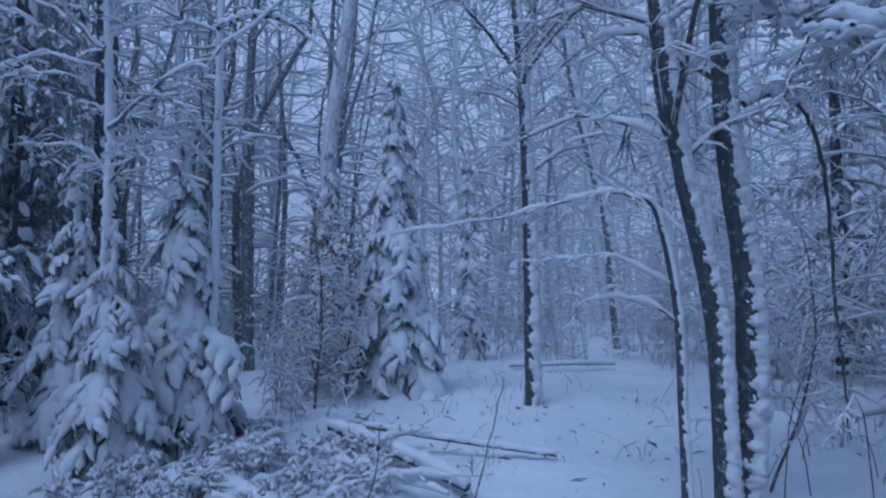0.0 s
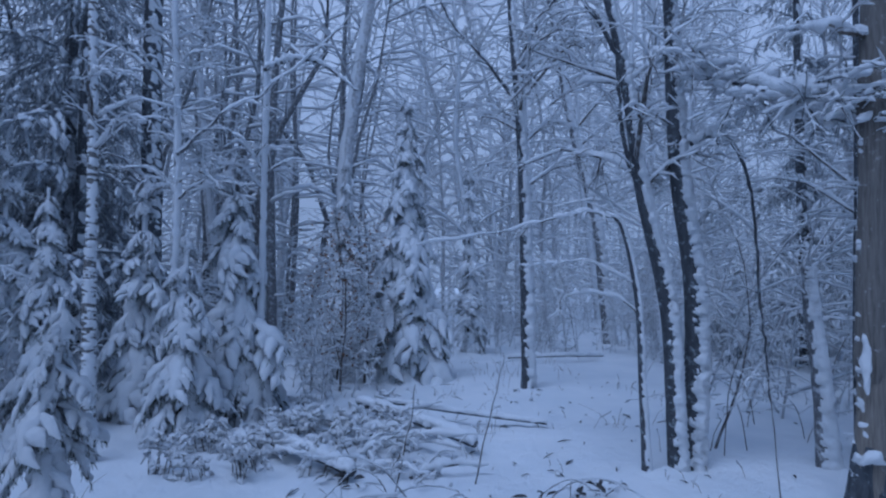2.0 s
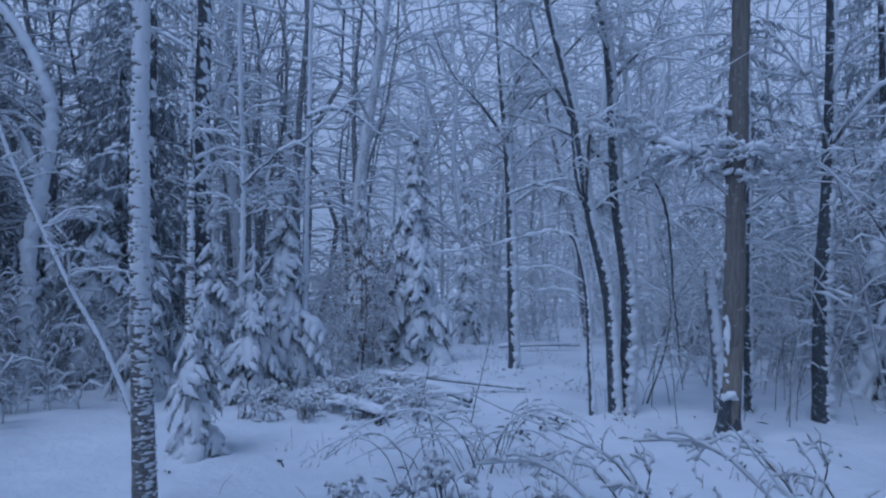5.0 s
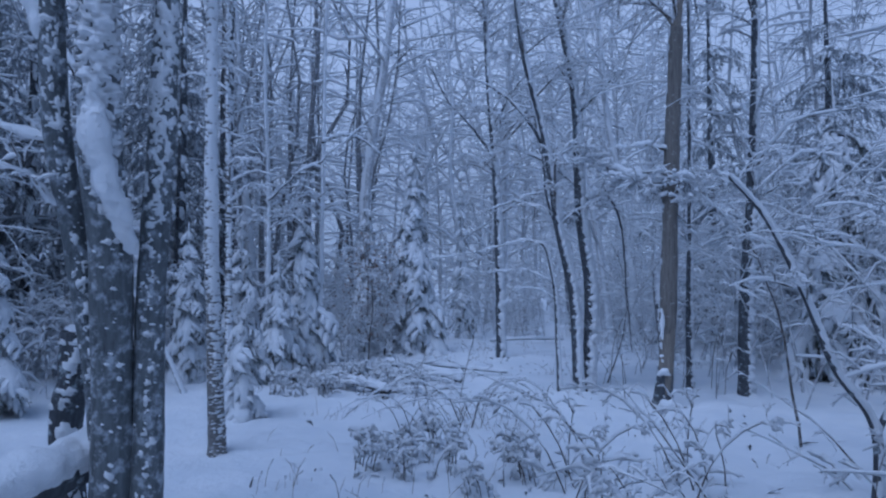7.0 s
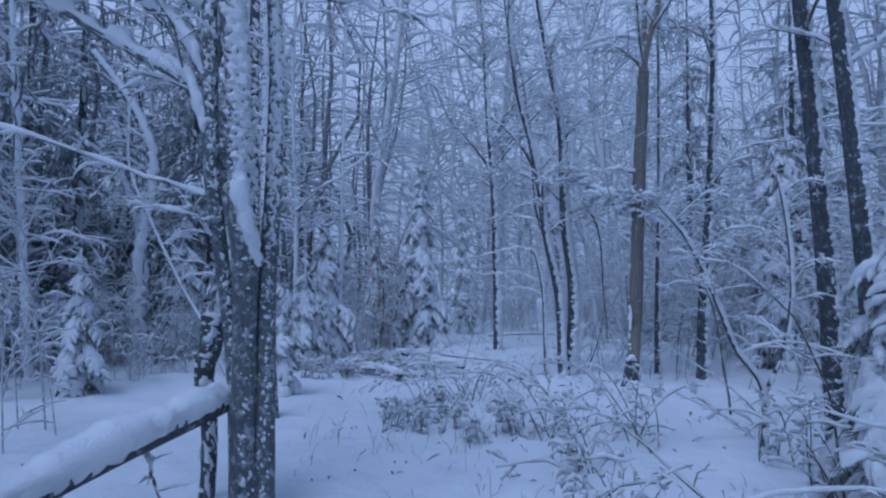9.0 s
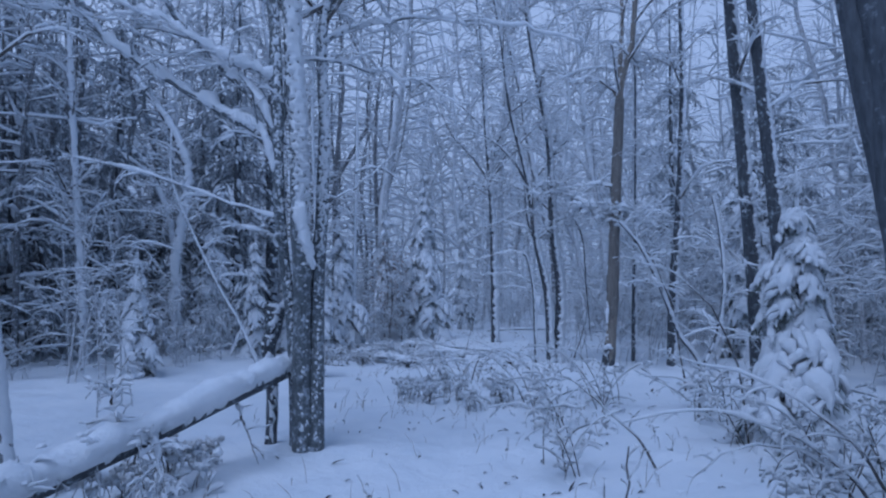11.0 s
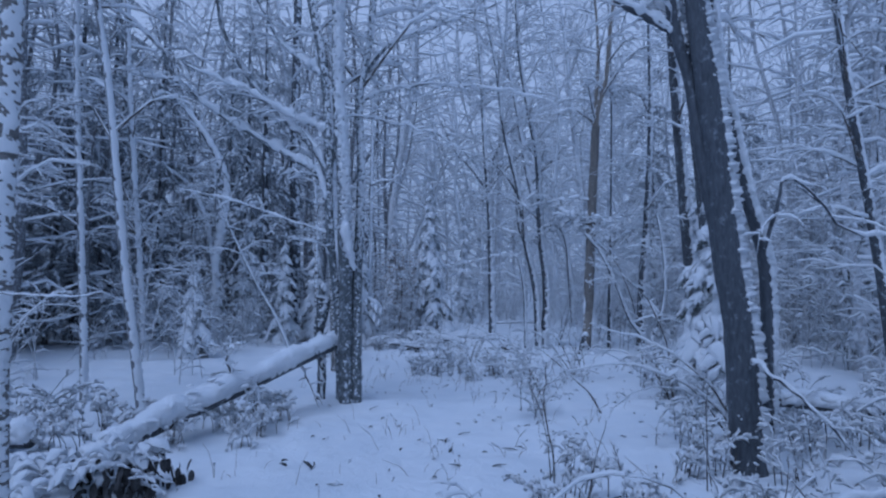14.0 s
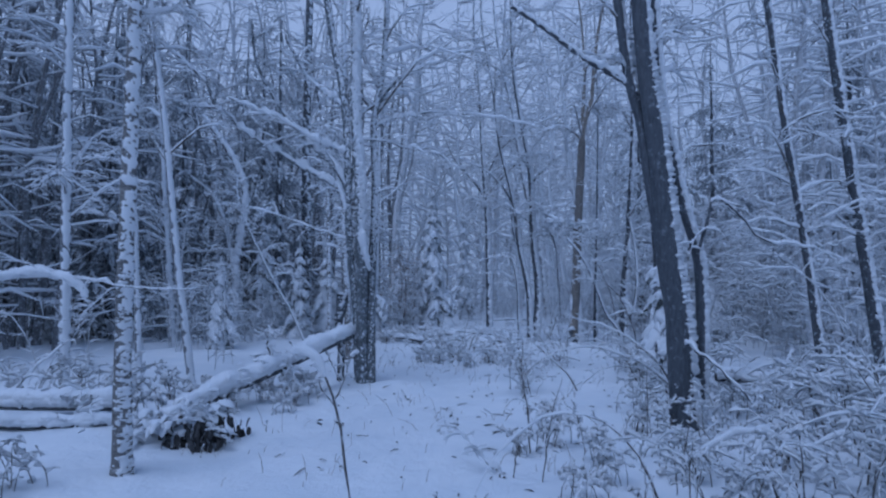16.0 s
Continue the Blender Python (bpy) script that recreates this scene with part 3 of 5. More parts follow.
bare_tree("slim_tree", "snow-dusted tree with a dark foot", [([(-7.94, 4.23, -0.1), (-8.1, 4.23, 1.7), (-8.21, 4.23, 3.05), (-8.5, 4.23, 6.7), (-8.6, 4.2, 9)], (0.1, 0.06))], 25, BARK_GREY,
          (), (18, 2.4, 8.5, 1.6), (0.8, -0.5), 0.4, sides=9, step=0.05, thick=0.02)
bare_tree("bowed_tree", "crooked grey tree bowed by snow", [([(-7.48, 7.38, -0.1), (-7.45, 7.38, 0.8), (-7.38, 7.38, 1.65), (-7.6, 7.38, 2.9), (-7.77, 7.38, 3.7), (-8.39, 7.38, 4.79), (-9.92, 7.38, 5.76)], (0.11, 0.04))], 26, BARK_GREY,
          (), (8, 2.4, 5.2, 1.4), (0.5, -0.7), 0.5, (16, 18), sides=14, step=0.04)
bare_tree("bowed_tree", "thin leaning tree white with snow", [([(-4.26, 4.38, -0.1), (-4.7, 4.38, 0.85), (-5.19, 4.38, 1.68), (-5.8, 4.38, 2.9), (-6.25, 4.38, 4.0), (-6.3, 4.4, 5.2)], (0.036, 0.016))], 27, BARK_GREY,
          (), (12, 1.6, 5.2, 1.1), (0.5, -0.7), 0.5, (24, 26), sides=12, step=0.03, thick=0.025)
bare_tree("pole_tree", "straight dark trunk in the woods", [([(3.95, -0.55, -0.1), (3.88, -0.55, 2.0), (3.8, -0.55, 3.3), (3.65, -0.55, 6), (3.6, -0.55, 9)], (0.1, 0.06))], 28, BARK_DARK,
          (), (8, 4.0, 8.5, 1.4), (0.95, 0.1), 0.42, (16, 18), thick=0.035, sides=18, step=0.03)
bare_tree("pole_tree", "straight dark trunk close to its neighbour", [([(4.15, -0.9, -0.1), (4.05, -0.9, 2.0), (3.95, -0.9, 3.3), (3.75, -0.9, 6), (3.6, -0.9, 9)], (0.085, 0.06))], 29, BARK_DARK,
          (), (8, 4.0, 8.5, 1.4), (0.95, 0.1), 0.38, (16, 18), thick=0.035, sides=18, step=0.03)
bare_tree("pole_tree", "dark trunk rising out of the brush", [([(5.46, -3.1, -0.1), (5.36, -3.1, 1.0), (5.2, -3.1, 2.4), (4.9, -3.1, 4.6), (4.6, -3.1, 7.5)], (0.065, 0.04))], 30, BARK_DARK,
          (), (14, 1.8, 7.0, 1.3), (0.95, 0.0), 0.46, (16, 18), thick=0.035, sides=16, step=0.03)
bare_tree("pole_tree", "leaning dark trunk in the thicket", [([(6.5, -3.0, -0.1), (6.25, -3.0, 1.8), (6.05, -3.0, 3.4), (5.75, -3.0, 6), (5.6, -3.0, 8)], (0.085, 0.05))], 31, BARK_DARK,
          (), (12, 2.4, 7.5, 1.4), (0.95, 0.0), 0.4, (16, 18), sides=16, step=0.03)
bare_tree("pole_tree", "grey trunk with peeling bark behind a dead tree", [([(4.55, 3.9, -0.1), (4.6, 3.9, 1.5), (4.75, 3.9, 3.2), (4.9, 3.9, 6), (4.9, 3.9, 9), (5.0, 3.9, 11.5)], (0.1, 0.015))], 32, BARK_DARK,
          (), (12, 2.4, 8.5, 1.4), (0.95, 0.0), 0.46, (16, 18), sides=16, step=0.035)

bare_tree("crooked_tree", "crooked tree, dark below and white with snow above", [([(-6.85, 6.0, -0.1), (-6.85, 6.0, 1.2), (-6.85, 6.0, 2.3), (-6.62, 6.0, 3.9), (-6.7, 6.0, 4.85), (-7.2, 6.0, 5.85), (-8.0, 6.0, 6.9)], (0.14, 0.06))], 33, BARK_DARK,
          (), (12, 2.6, 6.8, 1.3), (0.5, -0.7), 0.48, sides=10, step=0.05)
bare_tree("slim_tree", "pale slim trunk in the woods", [([(-5.79, -1.77, -0.1), (-5.85, -1.77, 1.2), (-5.93, -1.77, 2.6), (-6.07, -1.77, 5.1), (-6.1, -1.8, 8)], (0.055, 0.035))], 34, BARK_GREY,
          (), (12, 2.4, 7.5, 1.1), (0.8, -0.5), 0.4, sides=9, step=0.05, thick=0.02)
bare_tree("slim_tree", "slim dark trunk close behind a dead tree", [([(3.95, 4.49, -0.1), (3.98, 4.49, 1.5), (4.05, 4.5, 3.5), (4.1, 4.5, 7), (4.0, 4.5, 10.5)], (0.055, 0.008))], 35, BARK_DARK,
          (), (16, 1.6, 10.0, 1.2), (0.9, 0.0), 0.42, (18, 20), sides=12, step=0.035)
bare_tree("broken_stem", "short broken stem coated with snow", [([(3.5, 4.3, -0.1), (3.45, 4.3, 0.8), (3.38, 4.3, 1.5), (3.36, 4.3, 1.9)], (0.075, 0.05))], 36, BARK_GREY,
          (), (4, 0.9, 1.8, 0.5), (0.6, -0.6), 0.6, (18, 22), sides=16, step=0.025)
bare_tree("forked_sapling", "forked sapling spreading thin bent stems", [([(3.0, -0.79, -0.1), (3.03, -0.79, 0.67), (2.75, -0.79, 1.12), (2.54, -0.79, 1.67), (2.28, -0.79, 2.23), (2.01, -0.79, 2.56)], (0.03, 0.012)), ([(3.03, -0.79, 0.6), (3.26, -0.79, 1.12), (3.36, -0.79, 1.76), (3.32, -0.79, 2.46), (3.24, -0.79, 2.9)], (0.022, 0.01))], 37, BARK_DARK,
          (), (16, 0.9, 2.8, 0.8), (0.6, -0.4), 0.5, sides=8)
snag = bpy.data.objects["dead_tree"]
stem("loose_bark", snag, [(3.06, 3.10, 1.02), (3.1, 3.10, 1.9), (3.14, 3.10, 2.8), (3.29, 3.1, 5.45)], (0.117, 0.1), BARK_SNAG, snag.location, 4.4, (-0.97, 0.1), -0.12, 18, 0.025, (13, 6), flare=-0.16, thick=0.03, label="grey bark still clinging to the trunk")
for i, (a, reach) in enumerate([(200, 0.26), (-60, 0.24), (-130, 0.3), (20, 0.22), (100, 0.2)]):
    root = Tubes(8)
    cx, cy = math.cos(radians(a)), math.sin(radians(a))
    root.add(curve([(cx * 0.06, cy * 0.06, 0.42), (cx * 0.11, cy * 0.11, 0.22), (cx * 0.17, cy * 0.17, 0.08), (cx * reach, cy * reach, -0.06)], 8), np.linspace(0.05, 0.045, 8))
    root.link("root", BARK_DARK, snag, label="dark wet root flare")
stem("foot_bark", snag, [(2.96, 3.10, -0.1), (2.99, 3.10, 0.25), (3.01, 3.10, 0.56)], (0.132, 0.092), BARK_WET, snag.location, 5.1, (-0.3, -0.8), -0.12, 26, 0.02, (9, 7), flare=0.38, thick=0.03, rough=0.15, label="black wet bark left round the foot")
clump("snow_clump", snag, [(2.83, 2.93, 0.02), (2.92, 2.9, 0.08), (3.05, 2.9, 0.05), (3.16, 2.95, 0.0)], 0.07, 0.07, 6.0, snag.location, "snow heaped against the foot")
clump("snow_clump", snag, [(2.93, 2.99, 0.95), (2.94, 3.0, 1.15), (2.95, 3.0, 1.4)], 0.03, 0.035, 9.0, snag.location, "snow stuck to the trunk's side", 18)
clump("snow_clump", snag, [(2.88, 2.98, 0.46), (2.94, 2.96, 0.52), (3.02, 2.96, 0.45)], 0.035, 0.04, 8.0, snag.location, "snow caught on loose bark", 14)
twin = bpy.data.objects["twin_trunk_tree"]
laden(twin, [(2.15, 4.25, 3.75), (2.4, 3.9, 3.6), (2.7, 3.5, 3.25), (3.1, 3.1, 2.95), (3.45, 2.8, 2.85)], 46, 60, twin.location, 0.1, 0.07)
laden(twin, [(2.5, 3.75, 3.5), (2.9, 3.2, 3.25), (3.3, 2.8, 3.2), (3.6, 2.5, 3.1)], 34, 61, twin.location, 0.095, 0.09)
bent = bpy.data.objects["birch.002"]
clump("snow_load", bent, [(-4.85, -6.86, 1.77), (-4.5, -6.86, 1.82), (-4.1, -6.85, 1.86), (-3.86, -6.84, 1.80), (-3.7, -6.83, 1.68), (-3.66, -6.83, 1.6)], 0.05, 0.045, 3.0, bent.location, "lumpy snow sagging off the branch", 40)
lodged = bpy.data.objects["forked_tree"]
clump("lodged_snow", lodged, [(-1.69, -2.24, 1.93), (-1.73, -2.31, 2.1), (-1.77, -2.38, 2.3), (-1.79, -2.43, 2.5), (-1.8, -2.45, 2.75)], 0.08, 0.06, 4.0, lodged.location, "thick snow lodged in the crotch", 44, 0.3)
clump("snow_clump", lodged, [(-2.07, -2.42, 2.93), (-2.1, -2.42, 3.08), (-2.15, -2.41, 3.24), (-2.26, -2.37, 3.43), (-2.45, -2.31, 3.57)], 0.04, 0.05, 5.0, lodged.location, "snow packed into the joint of a limb", 30, 0.25)
clump("snow_clump", lodged, [(-2.09, -2.43, 3.36), (-2.17, -2.41, 3.58), (-2.34, -2.34, 3.83), (-2.55, -2.28, 4.02)], 0.04, 0.05, 7.0, lodged.location, "snow packed into the joint of a limb", 28, 0.25)

# ---- fallen log, stump, logs ----
def lying_log(name, label, points, r, seed, depth=0.13, twig=0):
    base = points[0]
    ob = empty(name, base, label, "log", "fallen logs")
    rng = random.Random(seed)
    pts, rad = stem("trunk", ob, points, r, BARK_DARK, base, seed, (0, -1), 0.3, 16, 0.04, (14, 14), flare=0.0)
    n = len(pts)
    cap = Tubes(9)
    top = pts.copy()
    th = np.array([depth * (0.78 + 0.45 * noise.noise((i * 0.09, seed, 0.0)) + 0.12 * noise.noise((i * 0.35, seed, 4.0))) for i in range(n)])
    th[:2] *= (0.2, 0.7)
    th[-2:] *= (0.7, 0.2)
    top[:, 2] += rad * 0.7 + th * 0.25
    cap.add(top, rad * 1.02 + th * 0.3, th * 0.7)
    cv, cf = cap.arrays()
    cv = cv + np.array([[noise.noise((q[0] * 8 + seed, q[1] * 8, q[2] * 8 + k * 7.0)) + 0.6 * noise.noise((q[0] * 21, q[1] * 21 + seed, q[2] * 21 + k * 7.0)) for k in range(3)] for q in cv]) * (0.012 + depth * 0.14)
    link_mesh("snow_cap", cv - np.asarray(base), cf, SNOW, ob, "thick uneven ridge of snow")
    if twig:
        limb(ob, points[1:], (0.012, 0.008), rng, base, TWIG, twig, 0.45, depth=1.8, name="broken_twig")
    return ob


lying_log("fallen_log", "fallen trunk leaning on a forked tree under thick snow", [(-1.96, -1.95, 0.86), (-2.25, -2.5, 0.74), (-2.72, -3.35, 0.54), (-3.2, -4.15, 0.35), (-3.55, -4.75, 0.2), (-3.75, -5.1, 0.02)], (0.085, 0.095), 41, 0.2, 12)
lying_log("small_log", "snow-covered log lying on the forest floor", [(-6.2, -4.6, 0.2), (-5.3, -4.75, 0.22), (-4.4, -4.9, 0.25)], (0.09, 0.08), 42, 0.17, 9)
lying_log("small_log", "second snow-covered log beside the first", [(-6.0, -5.2, 0.1), (-5.0, -5.3, 0.1), (-4.2, -5.25, 0.12)], (0.06, 0.05), 43, 0.13, 9)
lying_log("small_log", "thin log in the brush pile", [(-1.2, 6.3, 0.2), (-0.5, 5.6, 0.16), (0.2, 4.85, 0.08)], (0.055, 0.045), 44, 0.1)
lying_log("small_log", "long thin pole lying across the clearing", [(-0.9, 6.3, 0.22), (0.1, 6.0, 0.14), (1.1, 5.7, 0.08)], (0.03, 0.02), 45, 0.05)
lying_log("small_log", "broken trunk half buried under snow", [(-1.9, 4.9, 0.1), (-1.4, 4.45, 0.1), (-0.95, 4.05, 0.06)], (0.055, 0.05), 46, 0.1)
lying_log("small_log", "trunk lying in the snowy brush", [(3.2, -4.3, 0.5), (4.4, -4.6, 0.42), (5.6, -4.7, 0.4)], (0.07, 0.06), 47, 0.12)
lying_log("small_log", "far log lying at the back of the clearing", [(1.3, 11.4, 0.08), (2.4, 11.2, 0.14), (3.4, 11.5, 0.1)], (0.03, 0.025), 48, 0.07)
windfall = bpy.data.objects["fallen_log"]
laden(windfall, [(-2.85, -3.6, 0.62), (-3.0, -3.9, 0.55), (-3.2, -4.3, 0.44), (-3.5, -4.7, 0.34)], 18, 65, windfall.location, 0.06, 0.1)
limb(windfall, [(-2.75, -3.45, 0.5), (-2.62, -3.6, 0.42), (-2.5, -3.75, 0.16)], (0.02, 0.008), random.Random(66), windfall.location, TWIG, 12, 0.35, depth=1.6)
limb(windfall, [(-2.85, -3.55, 0.5), (-3.0, -3.6, 0.8), (-2.95, -3.7, 1.02)], (0.018, 0.006), random.Random(67), windfall.location, TWIG, 12, 0.35, depth=1.6)
limb(windfall, [(-2.35, -2.6, 0.6), (-2.2, -2.75, 0.4), (-2.05, -2.85, 0.1)], (0.016, 0.006), random.Random(69), windfall.location, TWIG, 5, 0.25, depth=0.9)
stump = empty("stump", (-2.25, -1.78, 0), "broken dark stump with a cap of snow", "stump")
stem("trunk", stump, [(-2.25, -1.78, -0.1), (-2.23, -1.78, 0.5), (-2.29, -1.78, 1.0), (-2.24, -1.78, 1.25), (-2.22, -1.78, 1.5)], (0.05, 0.1), BARK_DARK, (-2.25, -1.78, 0), 3.3, (0.5, -0.8), 0.16, grain=(20, 14), thick=0.02, sides=22, step=0.022, rough=0.14)
st = Tubes(9)
st.add(curve([(-2.22, -1.78, 1.48), (-2.22, -1.78, 1.51), (-2.21, -1.78, 1.54)], 5), np.array([0.085, 0.1, 0.09, 0.06, 0.005]))
st.link("snow_cap", SNOW, stump, (-2.25, -1.78, 0), uneven=0.007)

# ---- firs ----
def bough_meshes(seed, droop, fat=0.92, side_twigs=10, bushy=1.2, green=NEEDLE, tip=1.0, flakes=4, pillows=3, lumps=0.85, patchy=False):
    """A bough a metre long, drooping under its snow: the needled spray, and the lumps and flakes of snow on it."""
    rng = random.Random(seed)
    needle_v, needle_f, flake_v, flake_f, snow, wood = [], [], [], [], Tubes(4 if patchy else 6), Tubes(3)
    s = np.linspace(0, 1, 11)
    spine = np.column_stack([s * (0.98 - 0.22 * droop * s), 0.06 * np.sin(s * 3 + seed), 0.12 * s - droop * s ** 1.8])
    wood.add(spine, np.linspace(0.016, 0.004, 11))
    twigs = [(spine, 0.10 * fat)]
    for i in range(side_twigs):
        f = 0.16 + 0.78 * i / (side_twigs - 1)
        side = 1 if i % 2 else -1
        p = np.array([np.interp(f, s, spine[:, j]) for j in range(3)])
        size = (0.44 - 0.22 * f) * rng.uniform(0.6, 1.3)
        u = np.linspace(0, 1, 5)
        q = np.column_stack([p[0] + size * rng.uniform(0.4, 0.7) * u, p[1] + side * size * 0.75 * u * (1 - 0.3 * u), p[2] - size * (0.2 * u + (0.35 + droop) * u ** 2)])
        if not patchy:
            wood.add(q[::2], np.linspace(0.007, 0.003, 3))
        twigs.append((q, 0.07 * fat * rng.uniform(0.55, 1.35)))

    def card(verts, faces, p, d, w):
        k = len(verts)
        verts.extend([p - w * 0.5, p + w * 0.5, p + d * 0.6 + w, p + d])
        faces.append((k, k + 1, k + 2, k + 3))

    def chance():
        return np.array([rng.gauss(0, 1), rng.gauss(0, 1), rng.gauss(0, 1)])

    for q, thick in twigs:
        n = len(q)
        lump = np.array([rng.uniform(0.5, 1.4) for _ in range(n)])
        prof = np.sin(np.linspace(0.3, 2.95, n)) ** 0.6
        c = q + np.array([[0, rng.gauss(0, 0.02), 0.02 + rng.gauss(0, 0.018)] for _ in range(n)])
        if not patchy:
            snow.add(c, thick * lump * prof, thick * 0.75 * lump[::-1] * prof)
        else:
            for _ in range(3 if n < 8 else 6):
                x = rng.uniform(0.1, 0.9) * (n - 1)
                i = min(int(x), n - 2)
                p, d = q[i] + (q[i + 1] - q[i]) * (x - i), unit(q[i + 1] - q[i]) * rng.uniform(0.03, 0.075)
                y = np.array([0, rng.gauss(0, 0.02), 0.012])
                w = rng.uniform(0.015, 0.045)
                snow.add(np.array([p - d + y, p + y, p + d + y]), np.array([0.006, w, 0.004]), np.array([0.004, w * 0.55, 0.003]))
        for k in range(int(bushy * (15 if n < 8 else 26))):
            x = rng.uniform(0.05, 1.0) * (n - 1)
            i = min(int(x), n - 2)
            p = q[i] + (q[i + 1] - q[i]) * (x - i)
            d = unit(unit(q[i + 1] - q[i]) * 0.5 + np.array([rng.gauss(0, 0.5), rng.gauss(0, 0.7), -rng.uniform(0.3, 1.1)]))
            card(needle_v, needle_f, p, d * rng.uniform(0.09, 0.2) * tip, unit(np.cross(d, chance())) * rng.uniform(0.007, 0.013) * tip)
        for k in range(flakes if n < 8 else 2 * flakes):
            x = rng.uniform(0.1, 1.0) * (n - 1)
            i = min(int(x), n - 2)
            p = c[i] + (c[i + 1] - c[i]) * (x - i)
            d = unit(chance() + np.array([0.3, 0, -0.5]))
            p = p + d * thick * rng.uniform(0.7, 1.2)
            card(flake_v, flake_f, p, d * rng.uniform(0.02, 0.05), unit(np.cross(d, chance())) * rng.uniform(0.008, 0.02))
    for k in range(pillows):
        f = rng.uniform(0.3, 0.95)
        p = np.array([np.interp(f, s, spine[:, j]) for j in range(3)]) + np.array([0, rng.gauss(0, 0.12) * (1.1 - f), 0.02])
        w, long_ = rng.uniform(0.06, 0.12) * fat, rng.uniform(0.08, 0.17)
        u = np.linspace(-1, 1, 6)
        c = p + np.column_stack([u * long_, u * rng.gauss(0, 0.04), -0.5 * droop * long_ * (u + u * u * 0.5)])
        belly = np.sqrt(np.clip(1 - u ** 2, 0.02, 1)) * np.array([rng.uniform(0.8, 1.2) for _ in u])
        snow.add(c, w * belly, w * 0.8 * belly)
    wv, wf = wood.arrays()
    spray = link_mesh("bough", np.vstack([wv, needle_v]), np.vstack([wf, np.array(needle_f) + len(wv)]), green, smooth=False)
    sv, sf = snow.arrays()
    sv = sv + np.array([[noise.noise((q[0] * 9 + seed, q[1] * 9, q[2] * 9 + k * 7.0)) + 0.5 * noise.noise((q[0] * 27, q[1] * 27 + seed, q[2] * 27 + k * 7.0)) for k in range(3)] for q in sv]) * 0.07 * lumps
    white = link_mesh("snow_load", np.vstack([sv, flake_v]), np.vstack([sf, np.array(flake_f) + len(sv)]), SNOW)
    data = spray.data, white.data
    bpy.data.objects.remove(spray), bpy.data.objects.remove(white)
    return data


BOUGHS = [bough_meshes(i, d) for i, d in enumerate((0.6, 0.8, 1.05, 0.75, 0.5))]
BOUGHS += [bough_meshes(9 + i, d, 0.34, 7, 1.25, PINE_NEEDLE, 1.0, 1, 0, 0.12, True) for i, d in enumerate((0.35, 0.5, 0.25))]


def laden_meshes(seed, droop, lobes):
    """A fir bough a metre long under pillows of fresh snow: rounded lobes above, a dark fringe of needles below."""
    rng = random.Random(seed)
    s = np.linspace(0, 1, 9)
    spine = np.column_stack([s * (1 - 0.2 * droop * s), 0.05 * np.sin(2.5 * s + seed), -droop * s ** 1.6])
    snow, wood, nv, nf = Tubes(8), Tubes(3), [], []
    wood.add(spine, np.linspace(0.016, 0.005, 9))
    lines = [(spine, 0.135, 0.085)]
    for i in range(lobes):
        f = 0.22 + 0.62 * i / (lobes - 1) + rng.uniform(-0.05, 0.05)
        p = np.array([np.interp(f, s, spine[:, k]) for k in range(3)])
        size, side = (0.42 - 0.2 * f) * rng.uniform(0.75, 1.3), 1 if i % 2 else -1
        u = np.linspace(0, 1, 7)
        q = np.column_stack([p[0] + size * 0.65 * u, p[1] + side * size * 0.72 * u, p[2] - size * ((0.1 + 0.35 * droop) * u + (0.25 + 0.3 * droop) * u ** 2)])
        lines.append((q, 0.082 * rng.uniform(0.75, 1.35), 0.055 * rng.uniform(0.8, 1.3)))
        wood.add(q[::3], np.linspace(0.008, 0.003, 3))
    for q, wide, tall in lines:
        n = len(q)
        u = np.linspace(0, 1, n)
        body = np.clip(np.sin(np.pi * np.clip(0.1 + 0.86 * u, 0, 1)), 0.03, 1) ** 0.55 * (0.6 + 0.5 * u)
        body = body * np.array([rng.uniform(0.72, 1.22) for _ in u])
        body[0] *= 0.5
        body[-1] *= 0.35
        c = q + np.column_stack([np.zeros(n), np.zeros(n), tall * 0.55 * body])
        snow.add(c, wide * body, tall * body)
        for _ in range(26 if n > 7 else 15):
            x = rng.uniform(0.1, 1.0) * (n - 1)
            k = min(int(x), n - 2)
            p = q[k] + (q[k + 1] - q[k]) * (x - k) - np.array([0, 0, 0.01])
            d = unit(unit(q[k + 1] - q[k]) * 0.7 + np.array([rng.gauss(0, 0.35), rng.gauss(0, 0.6), -rng.uniform(0.1, 0.9)])) * rng.uniform(0.08, 0.17)
            w = unit(np.cross(d, (rng.gauss(0, 1), rng.gauss(0, 1), rng.gauss(0, 1)))) * rng.uniform(0.006, 0.012)
            b = len(nv)
            nv += [p - w * 0.5, p + w * 0.5, p + d * 0.6 + w, p + d]
            nf.append((b, b + 1, b + 2, b + 3))
    wv, wf = wood.arrays()
    spray = link_mesh("bough", np.vstack([wv, nv]), np.vstack([wf, np.array(nf) + len(wv)]), NEEDLE, smooth=False)
    sv, sf = snow.arrays()
    sv = sv + np.array([[noise.noise((q[0] * 8 + seed, q[1] * 8, q[2] * 8 + k * 7.0)) + 0.55 * noise.noise((q[0] * 22, q[1] * 22 + seed, q[2] * 22 + k * 7.0)) for k in range(3)] for q in sv]) * 0.045
    white = link_mesh("snow_load", sv, sf, SNOW)
    data = spray.data, white.data
    bpy.data.objects.remove(spray), bpy.data.objects.remove(white)
    return data


LADEN = [laden_meshes(30 + i, d, k) for i, (d, k) in enumerate([(0.35, 7), (0.5, 8), (0.65, 7), (0.45, 6), (0.8, 8)])]


